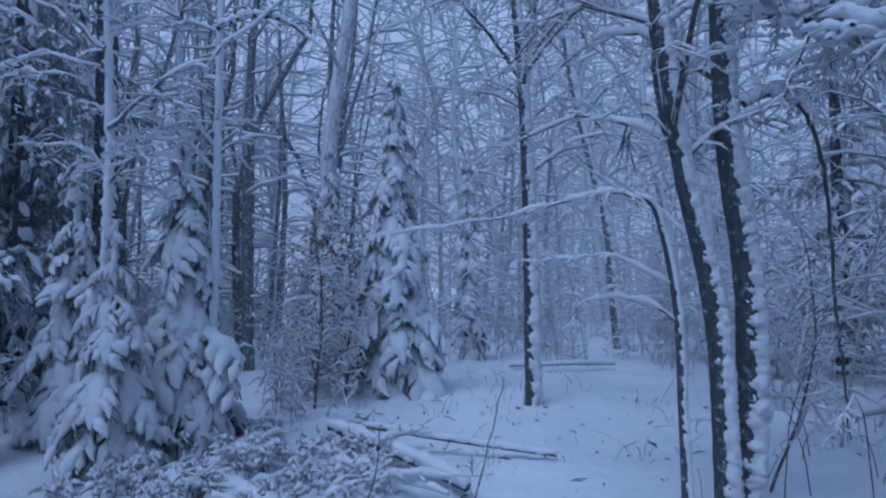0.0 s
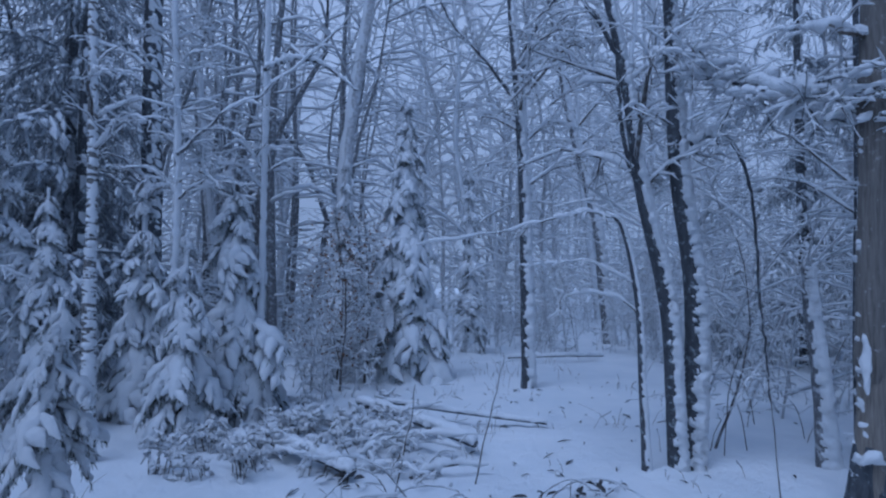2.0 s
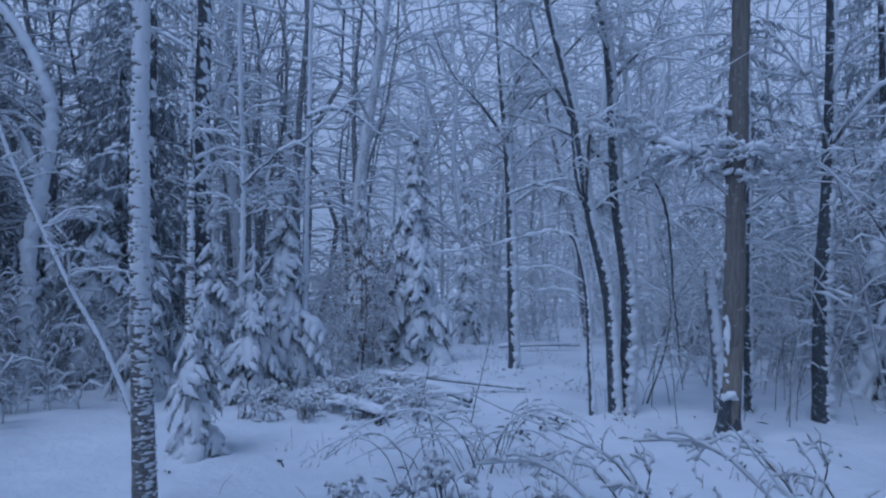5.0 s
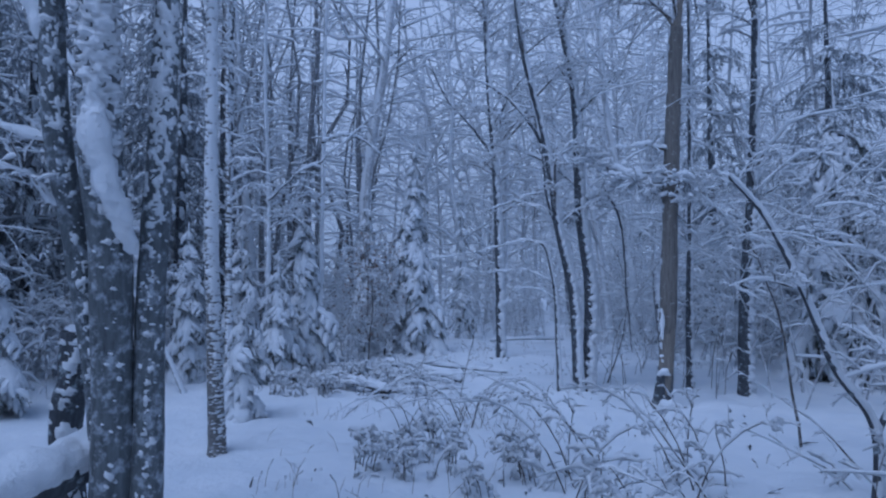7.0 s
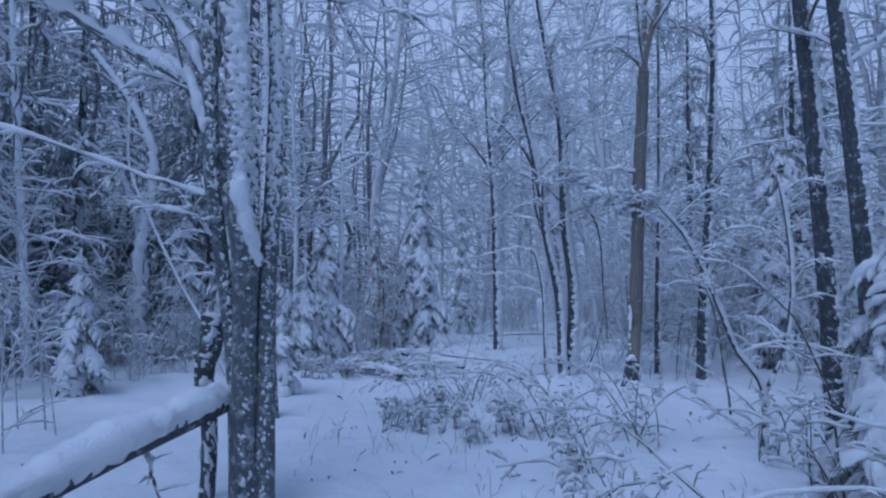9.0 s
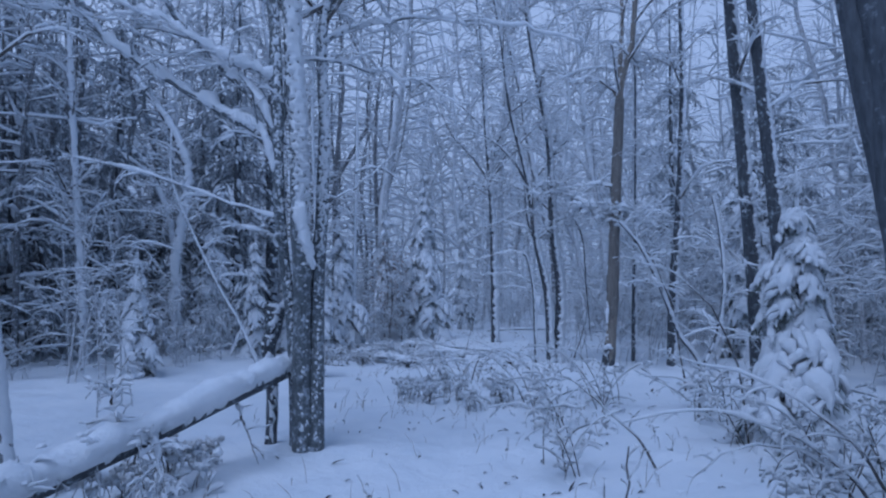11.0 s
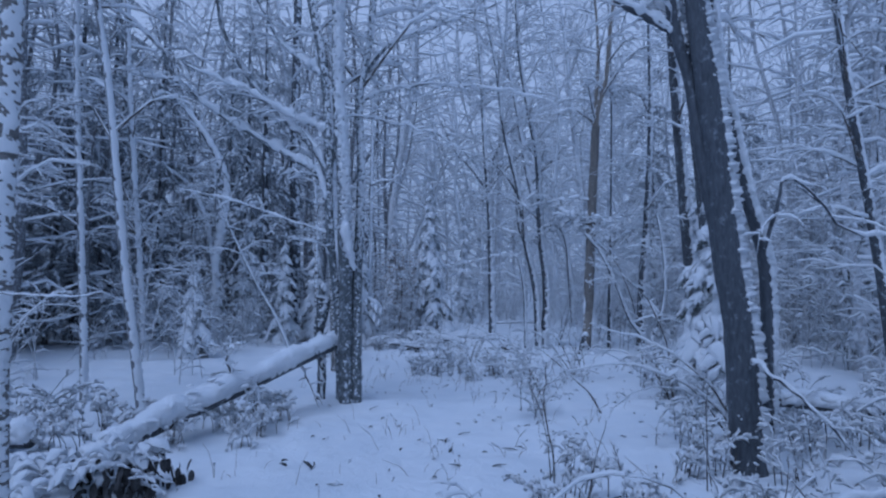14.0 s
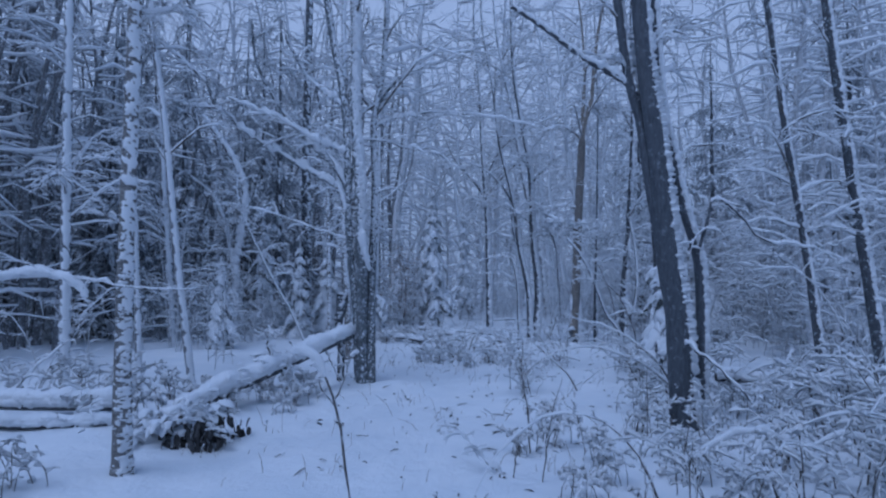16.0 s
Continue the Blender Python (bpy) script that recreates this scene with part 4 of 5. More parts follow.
def laden_fir(label, at, height, spread, seed, per=6, lean=(0, 0), step=0.27):
    """A young fir in the shape of a cone, its boughs overlapping like shingles under snow."""
    rng = random.Random(seed)
    x, y = at
    z = ground_z(x, y)
    ob = empty("fir", (x, y, z), label, "fir tree", "snow-laden firs")
    stem("trunk", ob, [(x, y, z - 0.1), (x + lean[0] * 0.3, y + lean[1] * 0.3, z + height * 0.5), (x + lean[0], y + lean[1], z + height)], (0.012 * height + 0.012, 0.008), BARK_DARK, (x, y, z), seed, cover=0.55, sides=8, step=0.1)
    whorls = int(height * 0.93 / step)
    for i in range(whorls):
        h = 0.07 + 0.9 * (i + rng.uniform(-0.25, 0.25)) / (whorls - 1)
        h = min(max(h, 0.06), 0.97)
        reach = spread * (1 - h) ** 0.85 * (1.12 if h > 0.12 else 0.9) + 0.11
        turn = rng.uniform(0, 6.28)
        number = per if h < 0.75 else per - 1
        for k in range(number):
            a = turn + 2 * math.pi * k / number + rng.uniform(-0.3, 0.3)
            size = reach * rng.uniform(0.72, 1.22)
            spray, white = rng.choice(LADEN)
            tilt = rng.uniform(8, 30) + 8 * (1 - h) - 30 * max(0, h - 0.8)
            m = pose(lean[0] * h * h, lean[1] * h * h, height * h + rng.uniform(-0.06, 0.06), rng.uniform(-14, 14), tilt, math.degrees(a))
            b = new("bough", spray)
            thick = size * rng.uniform(0.85, 1.2) + 0.12
            b.parent, b.matrix_basis = ob, m @ Matrix.Diagonal((size, thick, thick, 1))
            new("snow_load", white).parent = b
    return ob



def fir(name, label, at, height, spread, seed, whorls, per, kinds=(0, 1, 2, 3), low=0.1, bare_top=0.04, trunk_r=None, fall=(6, 38), cover=0.5):
    rng = random.Random(seed)
    x, y = at
    z = ground_z(x, y)
    ob = empty(name, (x, y, z), label, "fir tree", "snow-laden firs")
    r = trunk_r or 0.012 * height + 0.015
    stem("trunk", ob, [(x, y, z - 0.1), (x + rng.uniform(-.05, .05), y, z + height * 0.5), (x, y, z + height)], (r, 0.008), BARK_DARK, (x, y, z), seed, cover=cover, sides=8, step=0.12)
    for i in range(whorls):
        h = low + (1 - low - bare_top) * (i + rng.uniform(-0.3, 0.3)) / (whorls - 1)
        h = min(max(h, low), 0.985)
        reach = spread * (1.0 - h) ** 0.75 + 0.13
        turn = rng.uniform(0, 2 * math.pi)
        for k in range(per if h < 0.8 else max(3, per - 2)):
            a = turn + 2 * math.pi * k / per + rng.uniform(-0.35, 0.35)
            size = reach * rng.uniform(0.6, 1.35)
            spray, white = BOUGHS[rng.choice(kinds)]
            m = pose(0, 0, height * h + rng.uniform(-0.08, 0.08), rng.uniform(-16, 16), rng.uniform(*fall) * (1 - 0.9 * max(0, h - 0.5)), math.degrees(a))
            b = new("bough", spray)
            b.parent, b.matrix_basis = ob, m @ Matrix.Diagonal((size, size * rng.uniform(0.85, 1.2), size * rng.uniform(0.9, 1.25), 1))
            w = new("snow_load", white)
            w.parent = b
            if 5 in kinds:
                tagged(w, kind="stuff")
    return ob


laden_fir("young fir weighed down by pillows of snow", (-0.76, 9.0), 5.0, 1.0, 51, 7)
laden_fir("small fir draped to the ground in drooping snow", (-3.08, 5.4), 2.35, 0.62, 52)
laden_fir("fir with layered boughs under clinging snow", (-4.08, 6.4), 3.15, 0.72, 63)
laden_fir("young fir bowed under heavy snow", (-2.7, 6.25), 3.35, 0.95, 53, 7, (-0.2, 0))
laden_fir("small fir bent and cloaked in snow", (-2.84, 2.75), 1.7, 0.5, 54, 6, (0.08, 0), 0.24)
laden_fir("narrow fir with long drooping snowy boughs", (-4.75, 5.5), 2.85, 0.6, 55)
laden_fir("drooping fir at the edge of dark woods", (-6.3, 6.9), 3.7, 0.8, 56)
laden_fir("fir standing back among twiggy brush", (-2.1, 10.6), 4.3, 0.7, 57, 5, (0, 0), 0.32)
laden_fir("narrow fir beyond the clearing", (0.55, 12.8), 4.8, 0.55, 58, 5, (0, 0), 0.36)
laden_fir("young fir hidden behind dark trunks", (3.46, -2.2), 3.0, 0.9, 59, 7)
laden_fir("small snowy fir in the woods", (-6.05, 2.6), 2.3, 0.62, 60, 6)
fir("fir", "snow-coated fir in a twiggy thicket", (7.0, 5.2), 5.6, 1.2, 61, 12, 5, (0, 3, 4))
fir("fir", "snow-coated fir deep in the thicket", (8.6, 1.2), 5.0, 1.2, 62, 11, 5, (0, 3, 4))
for i, (x, y, h) in enumerate([(-7.2, 9.6, 12), (-9.4, 8.0, 13), (-11.8, 9.5, 14), (-8.4, 11.4, 13), (-14.0, 12.0, 14), (-12.6, 4.6, 13), (-14.5, 7.5, 13), (-13.8, 0.4, 13), (-6.3, 8.6, 12), (-10.4, 5.4, 12), (9.6, 9.0, 11), (11.5, 4.5, 11), (7.6, 11.0, 12)]):
    fir("pine", "tall dark conifer with snow on its tiers", (x, y), h, 2.1, 70 + i, 14 if i < 4 or 8 < i < 12 else 11, 5, (5, 6, 7), 0.12, trunk_r=0.16, fall=(-15, 22), cover=0.15)

# ---- woods behind: many leafless trees ----
def forest_tree(seed, height, r, crown):
    """A leafless forest tree at the origin: trunk, branches, snow."""
    rng = random.Random(seed)
    ob = empty("forest_tree", (0, 0, 0), "leafless forest tree with snow along every branch", "tree", "woods behind")
    lean = rng.uniform(-0.12, 0.12) * height, rng.uniform(-0.04, 0.04) * height
    pts = [(0, 0, -0.2), (lean[0] * 0.2 + rng.gauss(0, 0.25), 0, height * 0.22), (lean[0] * 0.4 + rng.gauss(0, 0.35), 0, height * 0.42), (lean[0] * 0.6 + rng.gauss(0, 0.45), lean[1] * 0.6, height * 0.65), (*lean, height)]
    # trunk and crown take the bark with haze mixed into its colour
    path, rad = stem("trunk", ob, pts, (r, 0.02), BARK_HAZE, (0, 0, 0), seed, cover=0.52, sides=7, step=0.2)
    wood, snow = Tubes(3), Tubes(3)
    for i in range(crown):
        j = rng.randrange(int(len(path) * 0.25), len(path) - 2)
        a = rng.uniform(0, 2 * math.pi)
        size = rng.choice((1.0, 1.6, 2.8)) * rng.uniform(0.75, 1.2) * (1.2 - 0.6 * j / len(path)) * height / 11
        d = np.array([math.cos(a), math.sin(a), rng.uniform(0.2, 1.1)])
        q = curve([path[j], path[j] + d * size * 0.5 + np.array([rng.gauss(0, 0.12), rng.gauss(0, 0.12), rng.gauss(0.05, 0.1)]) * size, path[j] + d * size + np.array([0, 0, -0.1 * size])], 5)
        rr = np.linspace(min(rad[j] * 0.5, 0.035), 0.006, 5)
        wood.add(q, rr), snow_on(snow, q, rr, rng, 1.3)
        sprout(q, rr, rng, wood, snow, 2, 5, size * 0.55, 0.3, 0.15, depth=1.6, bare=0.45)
    tagged(wood.link("crown", BARK_HAZE, ob), kind="stuff")
    tagged(snow.link("snow_cover", SNOW, ob), kind="stuff")
    return ob


def shrub(seed, height, stems, label, fine=7, depth=1.5, bark=TWIG, bare=1.0):
    """A twiggy shrub loaded with snow, at the origin."""
    rng = random.Random(seed)
    ob = empty("shrub", (0, 0, 0), label, "shrub", "snowy undergrowth")
    for i in range(stems):
        a, lean = rng.uniform(0, 2 * math.pi), rng.uniform(0.15, 1.0)
        h = height * rng.uniform(0.6, 1.1)
        dx, dy = math.cos(a) * lean * h, math.sin(a) * lean * h
        off = 0.22 * height ** 0.5
        bx, by = rng.gauss(0, off), rng.gauss(0, off)
        dx, dy = dx + bx * 0.5, dy + by * 0.5
        pts = [(bx, by, -0.1), (bx * 0.7 + dx * 0.3, by * 0.7 + dy * 0.3, h * 0.5), (dx * 0.8, dy * 0.8, h * 0.9), (dx * 1.3, dy * 1.3, h * rng.uniform(0.7, 1.0))]
        wood, snow = Tubes(3), Tubes(3)
        q = curve(pts, 8)
        rr = np.linspace(0.005 + 0.004 * h, 0.003, 8)
        wood.add(q, rr), snow_on(snow, q, rr, rng, 1.3)
        sprout(q, rr, rng, wood, snow, 2, fine, h * 0.42, 0.12, 0.3, depth=depth, start=0.04, bare=bare)
        st_ = tagged(wood.link("stem", bark, ob), kind="stuff")
        tagged(snow.link("snow_cover", SNOW, st_, uneven=0.0013), kind="stuff")
    return ob


def place(proto, x, y, rng, scale):
    return copy_thing(proto, pose(x, y, ground_z(x, y), 0, 0, rng.uniform(0, 360)) @ Matrix.Diagonal((scale, scale, scale * rng.uniform(0.9, 1.1), 1)))


def scatter(protos, spots, seed, low, high):
    """The first of the spots take the prototypes themselves, the others copies."""
    rng = random.Random(seed)
    for i, (x, y) in enumerate(spots):
        p = protos[i % len(protos)]
        s = rng.uniform(low, high)
        if i >= len(protos):
            place(p, x, y, rng, s)
    for p, (x, y) in zip(protos, spots):
        p.location = (x, y, ground_z(x, y))


def spots(seed, number, gap, keep, x0, x1, y0, y1):
    rng, got = random.Random(seed), []
    for _ in range(number * 40):
        x, y = rng.uniform(x0, x1), rng.uniform(y0, y1)
        if keep(x, y) and all((x - a) ** 2 + (y - b) ** 2 > gap * gap for a, b in got):
            got.append((x, y))
            if len(got) == number:
                break
    return got


def back_woods(x, y):
    if abs(x) > 0.82 * (y + 14):
        return False
    if (-2.2 < x < 5.5 and y < 13.5) or (x < -2.5 and y < 13 and x > -14):
        return False
    return y > 8.5 or x < -8.5 or x > 6.2


TREES = [forest_tree(200 + i, h, r, c) for i, (h, r, c) in enumerate([(13, 0.09, 17), (16, 0.13, 19), (11, 0.06, 15), (17, 0.15, 20), (12, 0.075, 16), (15, 0.1, 18)])]
scatter(TREES, [(4.7, 11.3), (5.6, 12.1), (7.4, 16.2)] + spots(5, 48, 1.6, lambda x, y: back_woods(x, y) and not (x < -2.5 and y < 15 and random.Random(int(x * 97 + y * 31)).random() < 0.6), -26, 26, -4, 32), 6, 0.85, 1.2)


# the wood beyond, too dense and far to tell one tree from the next, its mist painted as pale bark
fw, fs, ft, fr = Tubes(3), Tubes(3), Tubes(4), random.Random(8)
for _ in range(210):
    y = fr.uniform(17, 52)
    x = fr.uniform(-0.85, 0.85) * (y + 13)
    z, h = ground_z(x, y), fr.uniform(14, 25)
    lx, r = fr.gauss(0, 0.17) * h, fr.uniform(0.03, 0.09)
    wob = 0.03 * h
    t = curve([(x, y, z - 0.3), (x + lx * 0.2 + fr.gauss(0, wob), y, z + h * 0.3), (x + lx * 0.6 + fr.gauss(0, wob), y, z + h * 0.6), (x + lx, y, z + h)], 7)
    ft.add(t, np.linspace(r, 0.02, 7))
    for _ in range(62):
        k = 0.3 + 5.6 * fr.random() ** 0.9
        i = int(k)
        p = t[i] + (t[i + 1] - t[i]) * (k - i)
        size = fr.choice((0.8, 1.4, 2.2, 3.6)) * fr.uniform(0.7, 1.3)
        d = np.array([fr.gauss(0, 1), fr.gauss(0, 0.5), fr.uniform(-0.1, 1.0)])
        d = d / np.linalg.norm(d) * size
        q = np.array([p, p + d * 0.5 + np.array([fr.gauss(0, 0.06), 0, fr.gauss(0.07, 0.08)]) * size, p + d])
        rr = np.array([0.026, 0.016, 0.006])
        fw.add(q, rr)
        if x > -0.15 * (y + 13) or fr.random() < 0.45:
            snow_on(fs, q, rr, fr, 1.5)
fd, fe, fg = Tubes(5), Tubes(4), Tubes(5)
for j in range(185):
    y = fr.uniform(5, 26) if j < 85 else fr.uniform(10.5, 22) if j < 108 else fr.uniform(-2.5, 6) if j < 140 else fr.uniform(-3, 11)
    x = -fr.uniform(9.5 if y < 14 else 5.0, 0.9 * (y + 13)) if j < 85 else fr.uniform(-9.0, -2.2) if j < 108 else fr.uniform(-14, -8.6) if j < 140 else fr.uniform(7.2, 15)
    z, h, r = ground_z(x, y), fr.uniform(10, 17), fr.uniform(0.05, 0.15) if x < 0 else fr.uniform(0.03, 0.1)
    t = curve([(x, y, z - 0.3), (x + fr.gauss(0, 0.3), y, z + h * 0.3), (x + fr.gauss(0, 0.6), y, z + h * 0.6), (x + fr.gauss(0, 1.1), y, z + h)], 8)
    wood = fd if j < 140 else fg
    wood.add(t, np.linspace(r, 0.02, 8))
    for _ in range(26):
        k = fr.uniform(0.5, 6.5)
        i = int(k)
        p = t[i] + (t[i + 1] - t[i]) * (k - i)
        a, size = fr.uniform(0, 6.28), fr.uniform(0.6, 2.0)
        q = np.array([p, p + np.array([math.cos(a), math.sin(a), fr.uniform(-0.1, 0.4)]) * size * 0.5, p + np.array([math.cos(a), math.sin(a), fr.uniform(-0.3, 0.3)]) * size])
        wood.add(q, np.array([0.024, 0.015, 0.006]))
        snow_on(fe, q, np.array([0.024, 0.015, 0.006]), fr, 1.6)
tagged(fd.link("dark_woods", BARK_GREY), "crowded dark trunks deep in the woods", "woods", kind="stuff")
tagged(fg.link("grey_woods", BARK_HAZE), "crowded trunks deep in the thicket, haze painted into their bark", "woods", kind="stuff")
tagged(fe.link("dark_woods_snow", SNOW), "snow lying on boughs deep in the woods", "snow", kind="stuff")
tagged(ft.link("far_trunks", BARK_HAZE), "grey trunks of dense woods, mist painted into their bark", "woods", kind="stuff")
tagged(fw.link("far_woods", BARK_HAZE), "dense leafless woods, mist painted into their bark", "woods", kind="stuff")
tagged(fs.link("far_woods_snow", SNOW), "snow lining the branches of far woods", "snow", kind="stuff")


# undergrowth at the back and along the right, pale with painted haze, twigs that nobody could count
uw, us, ur = Tubes(3), Tubes(3), random.Random(9)


def underwood(x, y, h, number, load=1.6):
    z = ground_z(x, y)
    for _ in range(number):
        bx, by, hh = x + ur.gauss(0, 0.35), y + ur.gauss(0, 0.35), h * ur.uniform(0.5, 1.1)
        a, lean = ur.uniform(0, 6.28), ur.uniform(0.05, 0.6)
        tip = np.array([bx + math.cos(a) * lean * hh, by + math.sin(a) * lean * hh, z + hh])
        q = curve([(bx, by, z - 0.1), (bx + (tip[0] - bx) * 0.35, by + (tip[1] - by) * 0.35, z + hh * 0.55), tip], 4)
        uw.add(q, np.linspace(0.009, 0.004, 4))
        for _ in range(13):
            k = ur.uniform(0.2, 2.95)
            i = int(k)
            p = q[i] + (q[i + 1] - q[i]) * (k - i)
            d = np.array([ur.gauss(0, 1), ur.gauss(0, 1), ur.gauss(0.25, 0.45)])
            d = d / np.linalg.norm(d) * ur.choice((0.12, 0.2, 0.3, 0.5)) * ur.uniform(0.8, 1.25) * hh ** 0.5 * 0.75
            t = np.array([p, p + d * 0.5 + np.array([0, 0, 0.05]), p + d - np.array([0, 0, 0.05])])
            snow_on(us, t, np.array([0.006, 0.005, 0.003]), ur, load)
            if ur.random() < 0.12:
                uw.add(t, np.array([0.006, 0.004, 0.003]))


for _ in range(330):
    y = ur.uniform(12.5, 24)
    x = ur.uniform(-0.8, 0.8) * (y + 12)
    underwood(x, y, ur.uniform(1.2, 3.2), 4)
for _ in range(110):
    x, y = ur.uniform(5.4, 15), ur.uniform(-2, 12.5)
    if x < 0.8 * (y + 12.5) and (x > 6.6 or y > 6):
        underwood(x, y, ur.uniform(1.0, 4.2), 5, 2.6)
for _ in range(14):
    underwood(ur.uniform(-2.4, -1.5), ur.uniform(7.2, 10.0), ur.uniform(0.6, 1.5), 3)
for _ in range(90):
    x, y = ur.uniform(-14, -5.2), ur.uniform(3.5, 12)
    underwood(x, y, ur.uniform(0.9, 2.4), 3)
for _ in range(16):
    underwood(ur.uniform(-9.5, -5.6), ur.uniform(3.2, 6.5), ur.uniform(1.0, 2.8), 4, 2.4)
tagged(uw.link("undergrowth", BARK_HAZE), "dense twigs of the undergrowth, haze painted into their bark", "brush", kind="stuff")
tagged(us.link("undergrowth_snow", SNOW, uneven=0.005), "snow caught on twigs of the undergrowth", "snow", kind="stuff")


def right_brush(x, y):
    return x > 3.4 + 0.05 * abs(y) and x < 0.75 * (y + 13.5) and not (x < 4.4 and 2 < y < 4)


def left_brush(x, y):
    return x < -4.6 and -x < 0.78 * (y + 13.5) and (y > -1.5 or x < -6.5)


SHRUBS = [shrub(300 + i, h, n, "leafless shrub thick with snow on every twig", f, bark=BARK_HAZE, bare=0.3) for i, (h, n, f) in enumerate([(1.6, 5, 7), (2.3, 4, 7), (1.1, 5, 6), (2.9, 4, 7)])]
brush = spots(21, 21, 0.85, right_brush, 3, 15, -4.5, 13) + spots(22, 12, 1.1, left_brush, -15, -4, -3, 12) + spots(23, 20, 0.9, lambda x, y: not (0.4 < x < 4.5 and y < 11.5), -6, 9, 9.3, 16)
scatter(SHRUBS, brush, 24, 0.75, 1.15)

TALL = [shrub(330 + i, h, n, "tall twiggy sapling clump white with clinging snow", f, depth=1.3, bark=BARK_HAZE, bare=0.3) for i, (h, n, f) in enumerate([(4.2, 4, 10), (3.4, 4, 10), (5.0, 3, 11)])]
scatter(TALL, [(3.9, 6.4), (5.0, 5.2), (4.6, 8.2), (5.9, 7.2)] + spots(25, 13, 1.0, lambda x, y: right_brush(x, y) and x > 4.4, 4.4, 13, 0.5, 13) + spots(26, 3, 1.0, left_brush, -12, -5, 0, 11), 26, 0.85, 1.15)

# ---- brush, saplings and weeds near the path ----
LOW = [shrub(320 + i, h, n, "low tangle of twigs bent under fresh snow", f, depth=2.3, bare=0.5) for i, (h, n, f) in enumerate([(0.6, 7, 8), (0.45, 8, 7), (0.8, 7, 8)])]
low_spots = spots(33, 27, 0.45, lambda x, y: x > 1.7 + 0.1 * (y + 7), 1.5, 5.5, -8.0, -4.0) + spots(37, 4, 0.7, lambda x, y: True, 2.4, 4.4, -4.0, -1.5) + spots(35, 3, 0.5, lambda x, y: True, -7.0, -5.0, -6.9, -5.7) + spots(45, 4, 0.4, lambda x, y: True, -5.4, -3.9, -7.7, -6.9) + spots(43, 3, 0.5, lambda x, y: True, -6.5, -4.2, -4.4, -3.6)
scatter(LOW, low_spots, 36, 0.75, 1.25)
MID = [shrub(350 + i, h, n, "thin leggy shrub with arching snow-lined twigs", f, depth=2.4, bare=0.35) for i, (h, n, f) in enumerate([(0.9, 6, 6), (0.75, 6, 7)])]
scatter(MID, spots(40, 7, 0.7, lambda x, y: True, 0.9, 3.2, -4.2, 0.4), 42, 0.75, 1.2)
FINE = [shrub(340 + i, h, n, "fine dead twigs lying flat under snow", f, depth=3.2, bare=0.35) for i, (h, n, f) in enumerate([(0.35, 7, 6), (0.28, 8, 6)])]
scatter(FINE, spots(31, 24, 0.35, lambda x, y: True, -2.8, -0.5, 4.0, 6.4) + spots(38, 9, 0.4, lambda x, y: True, -1.1, 0.6, -0.2, 1.2) + spots(34, 12, 0.4, lambda x, y: True, -3.6, -2.4, -4.6, -2.4) + spots(39, 9, 0.4, lambda x, y: x < -3.7, -4.9, -3.7, -5.0, -3.6) + spots(36, 10, 0.5, lambda x, y: True, 0.3, 1.9, -8.0, -5.0), 41, 0.7, 1.2)


def bent_shoot(points, r, seed, label="thin shoot arching down under snow", count=6, length=0.3, up=0.2, droop=0.3, depth=0.8):
    base = points[0]
    ob = empty("bent_shoot", base, label, "sapling", "bent saplings")
    limb(ob, points, (r, 0.003), random.Random(seed), base, TWIG, count, length, 2, up, droop, depth=depth, n=12, name="stem", start=0.3)
    return ob


bent_shoot([(1.42, 0.71, -0.05), (1.03, 0.71, 0.45), (0.67, 0.71, 0.65), (-0.05, 0.71, 0.98)], 0.013, 81)
bent_shoot([(1.95, -0.68, -0.05), (1.54, -0.68, 0.56), (1.08, -0.68, 1.11)], 0.01, 78)
bent_shoot([(3.8, 0.38, -0.05), (3.36, 0.38, 0.42), (2.58, 0.38, 0.96)], 0.011, 79)
bent_shoot([(3.35, -0.27, -0.05), (2.95, -0.27, 0.25), (2.3, -0.27, 0.58)], 0.01, 80)
bent_shoot([(1.75, -2.65, -0.05), (1.59, -2.65, 0.24), (1.2, -2.65, 0.6), (0.94, -2.63, 0.82), (0.55, -2.6, 0.98)], 0.014, 82)
bent_shoot([(2.95, -4.05, -0.05), (2.66, -4.05, 0.35), (2.2, -4.05, 0.68), (1.73, -4.06, 0.82), (1.3, -4.05, 0.83), (0.96, -4.05, 0.76)], 0.018, 83)
bent_shoot([(2.75, -4.0, 0.1), (2.5, -4.0, 0.42), (2.2, -4.0, 0.56), (1.8, -4.0, 0.55), (1.5, -4.0, 0.35)], 0.013, 77)
bent_shoot([(2.75, -4.6, -0.05), (2.5, -4.6, 0.45), (2.2, -4.6, 0.85), (1.75, -4.5, 1.15), (1.2, -4.4, 1.3)], 0.016, 76)
for i in range(18):
    hr = random.Random(500 + i)
    x, y, a, w, h = hr.uniform(-0.6, 0.6), hr.uniform(1.4, 2.6), hr.choice((-1, 1)), hr.uniform(0.5, 1.0), hr.uniform(0.25, 0.6)
    bent_shoot([(x, y, -0.03), (x + a * w * 0.2, y, h * 0.75), (x + a * w * 0.55, y - 0.05, h), (x + a * w, y - 0.1, h * 0.6)], 0.005, 510 + i, "thin weed bowed over the snow", 4, 0.2, depth=0.6)
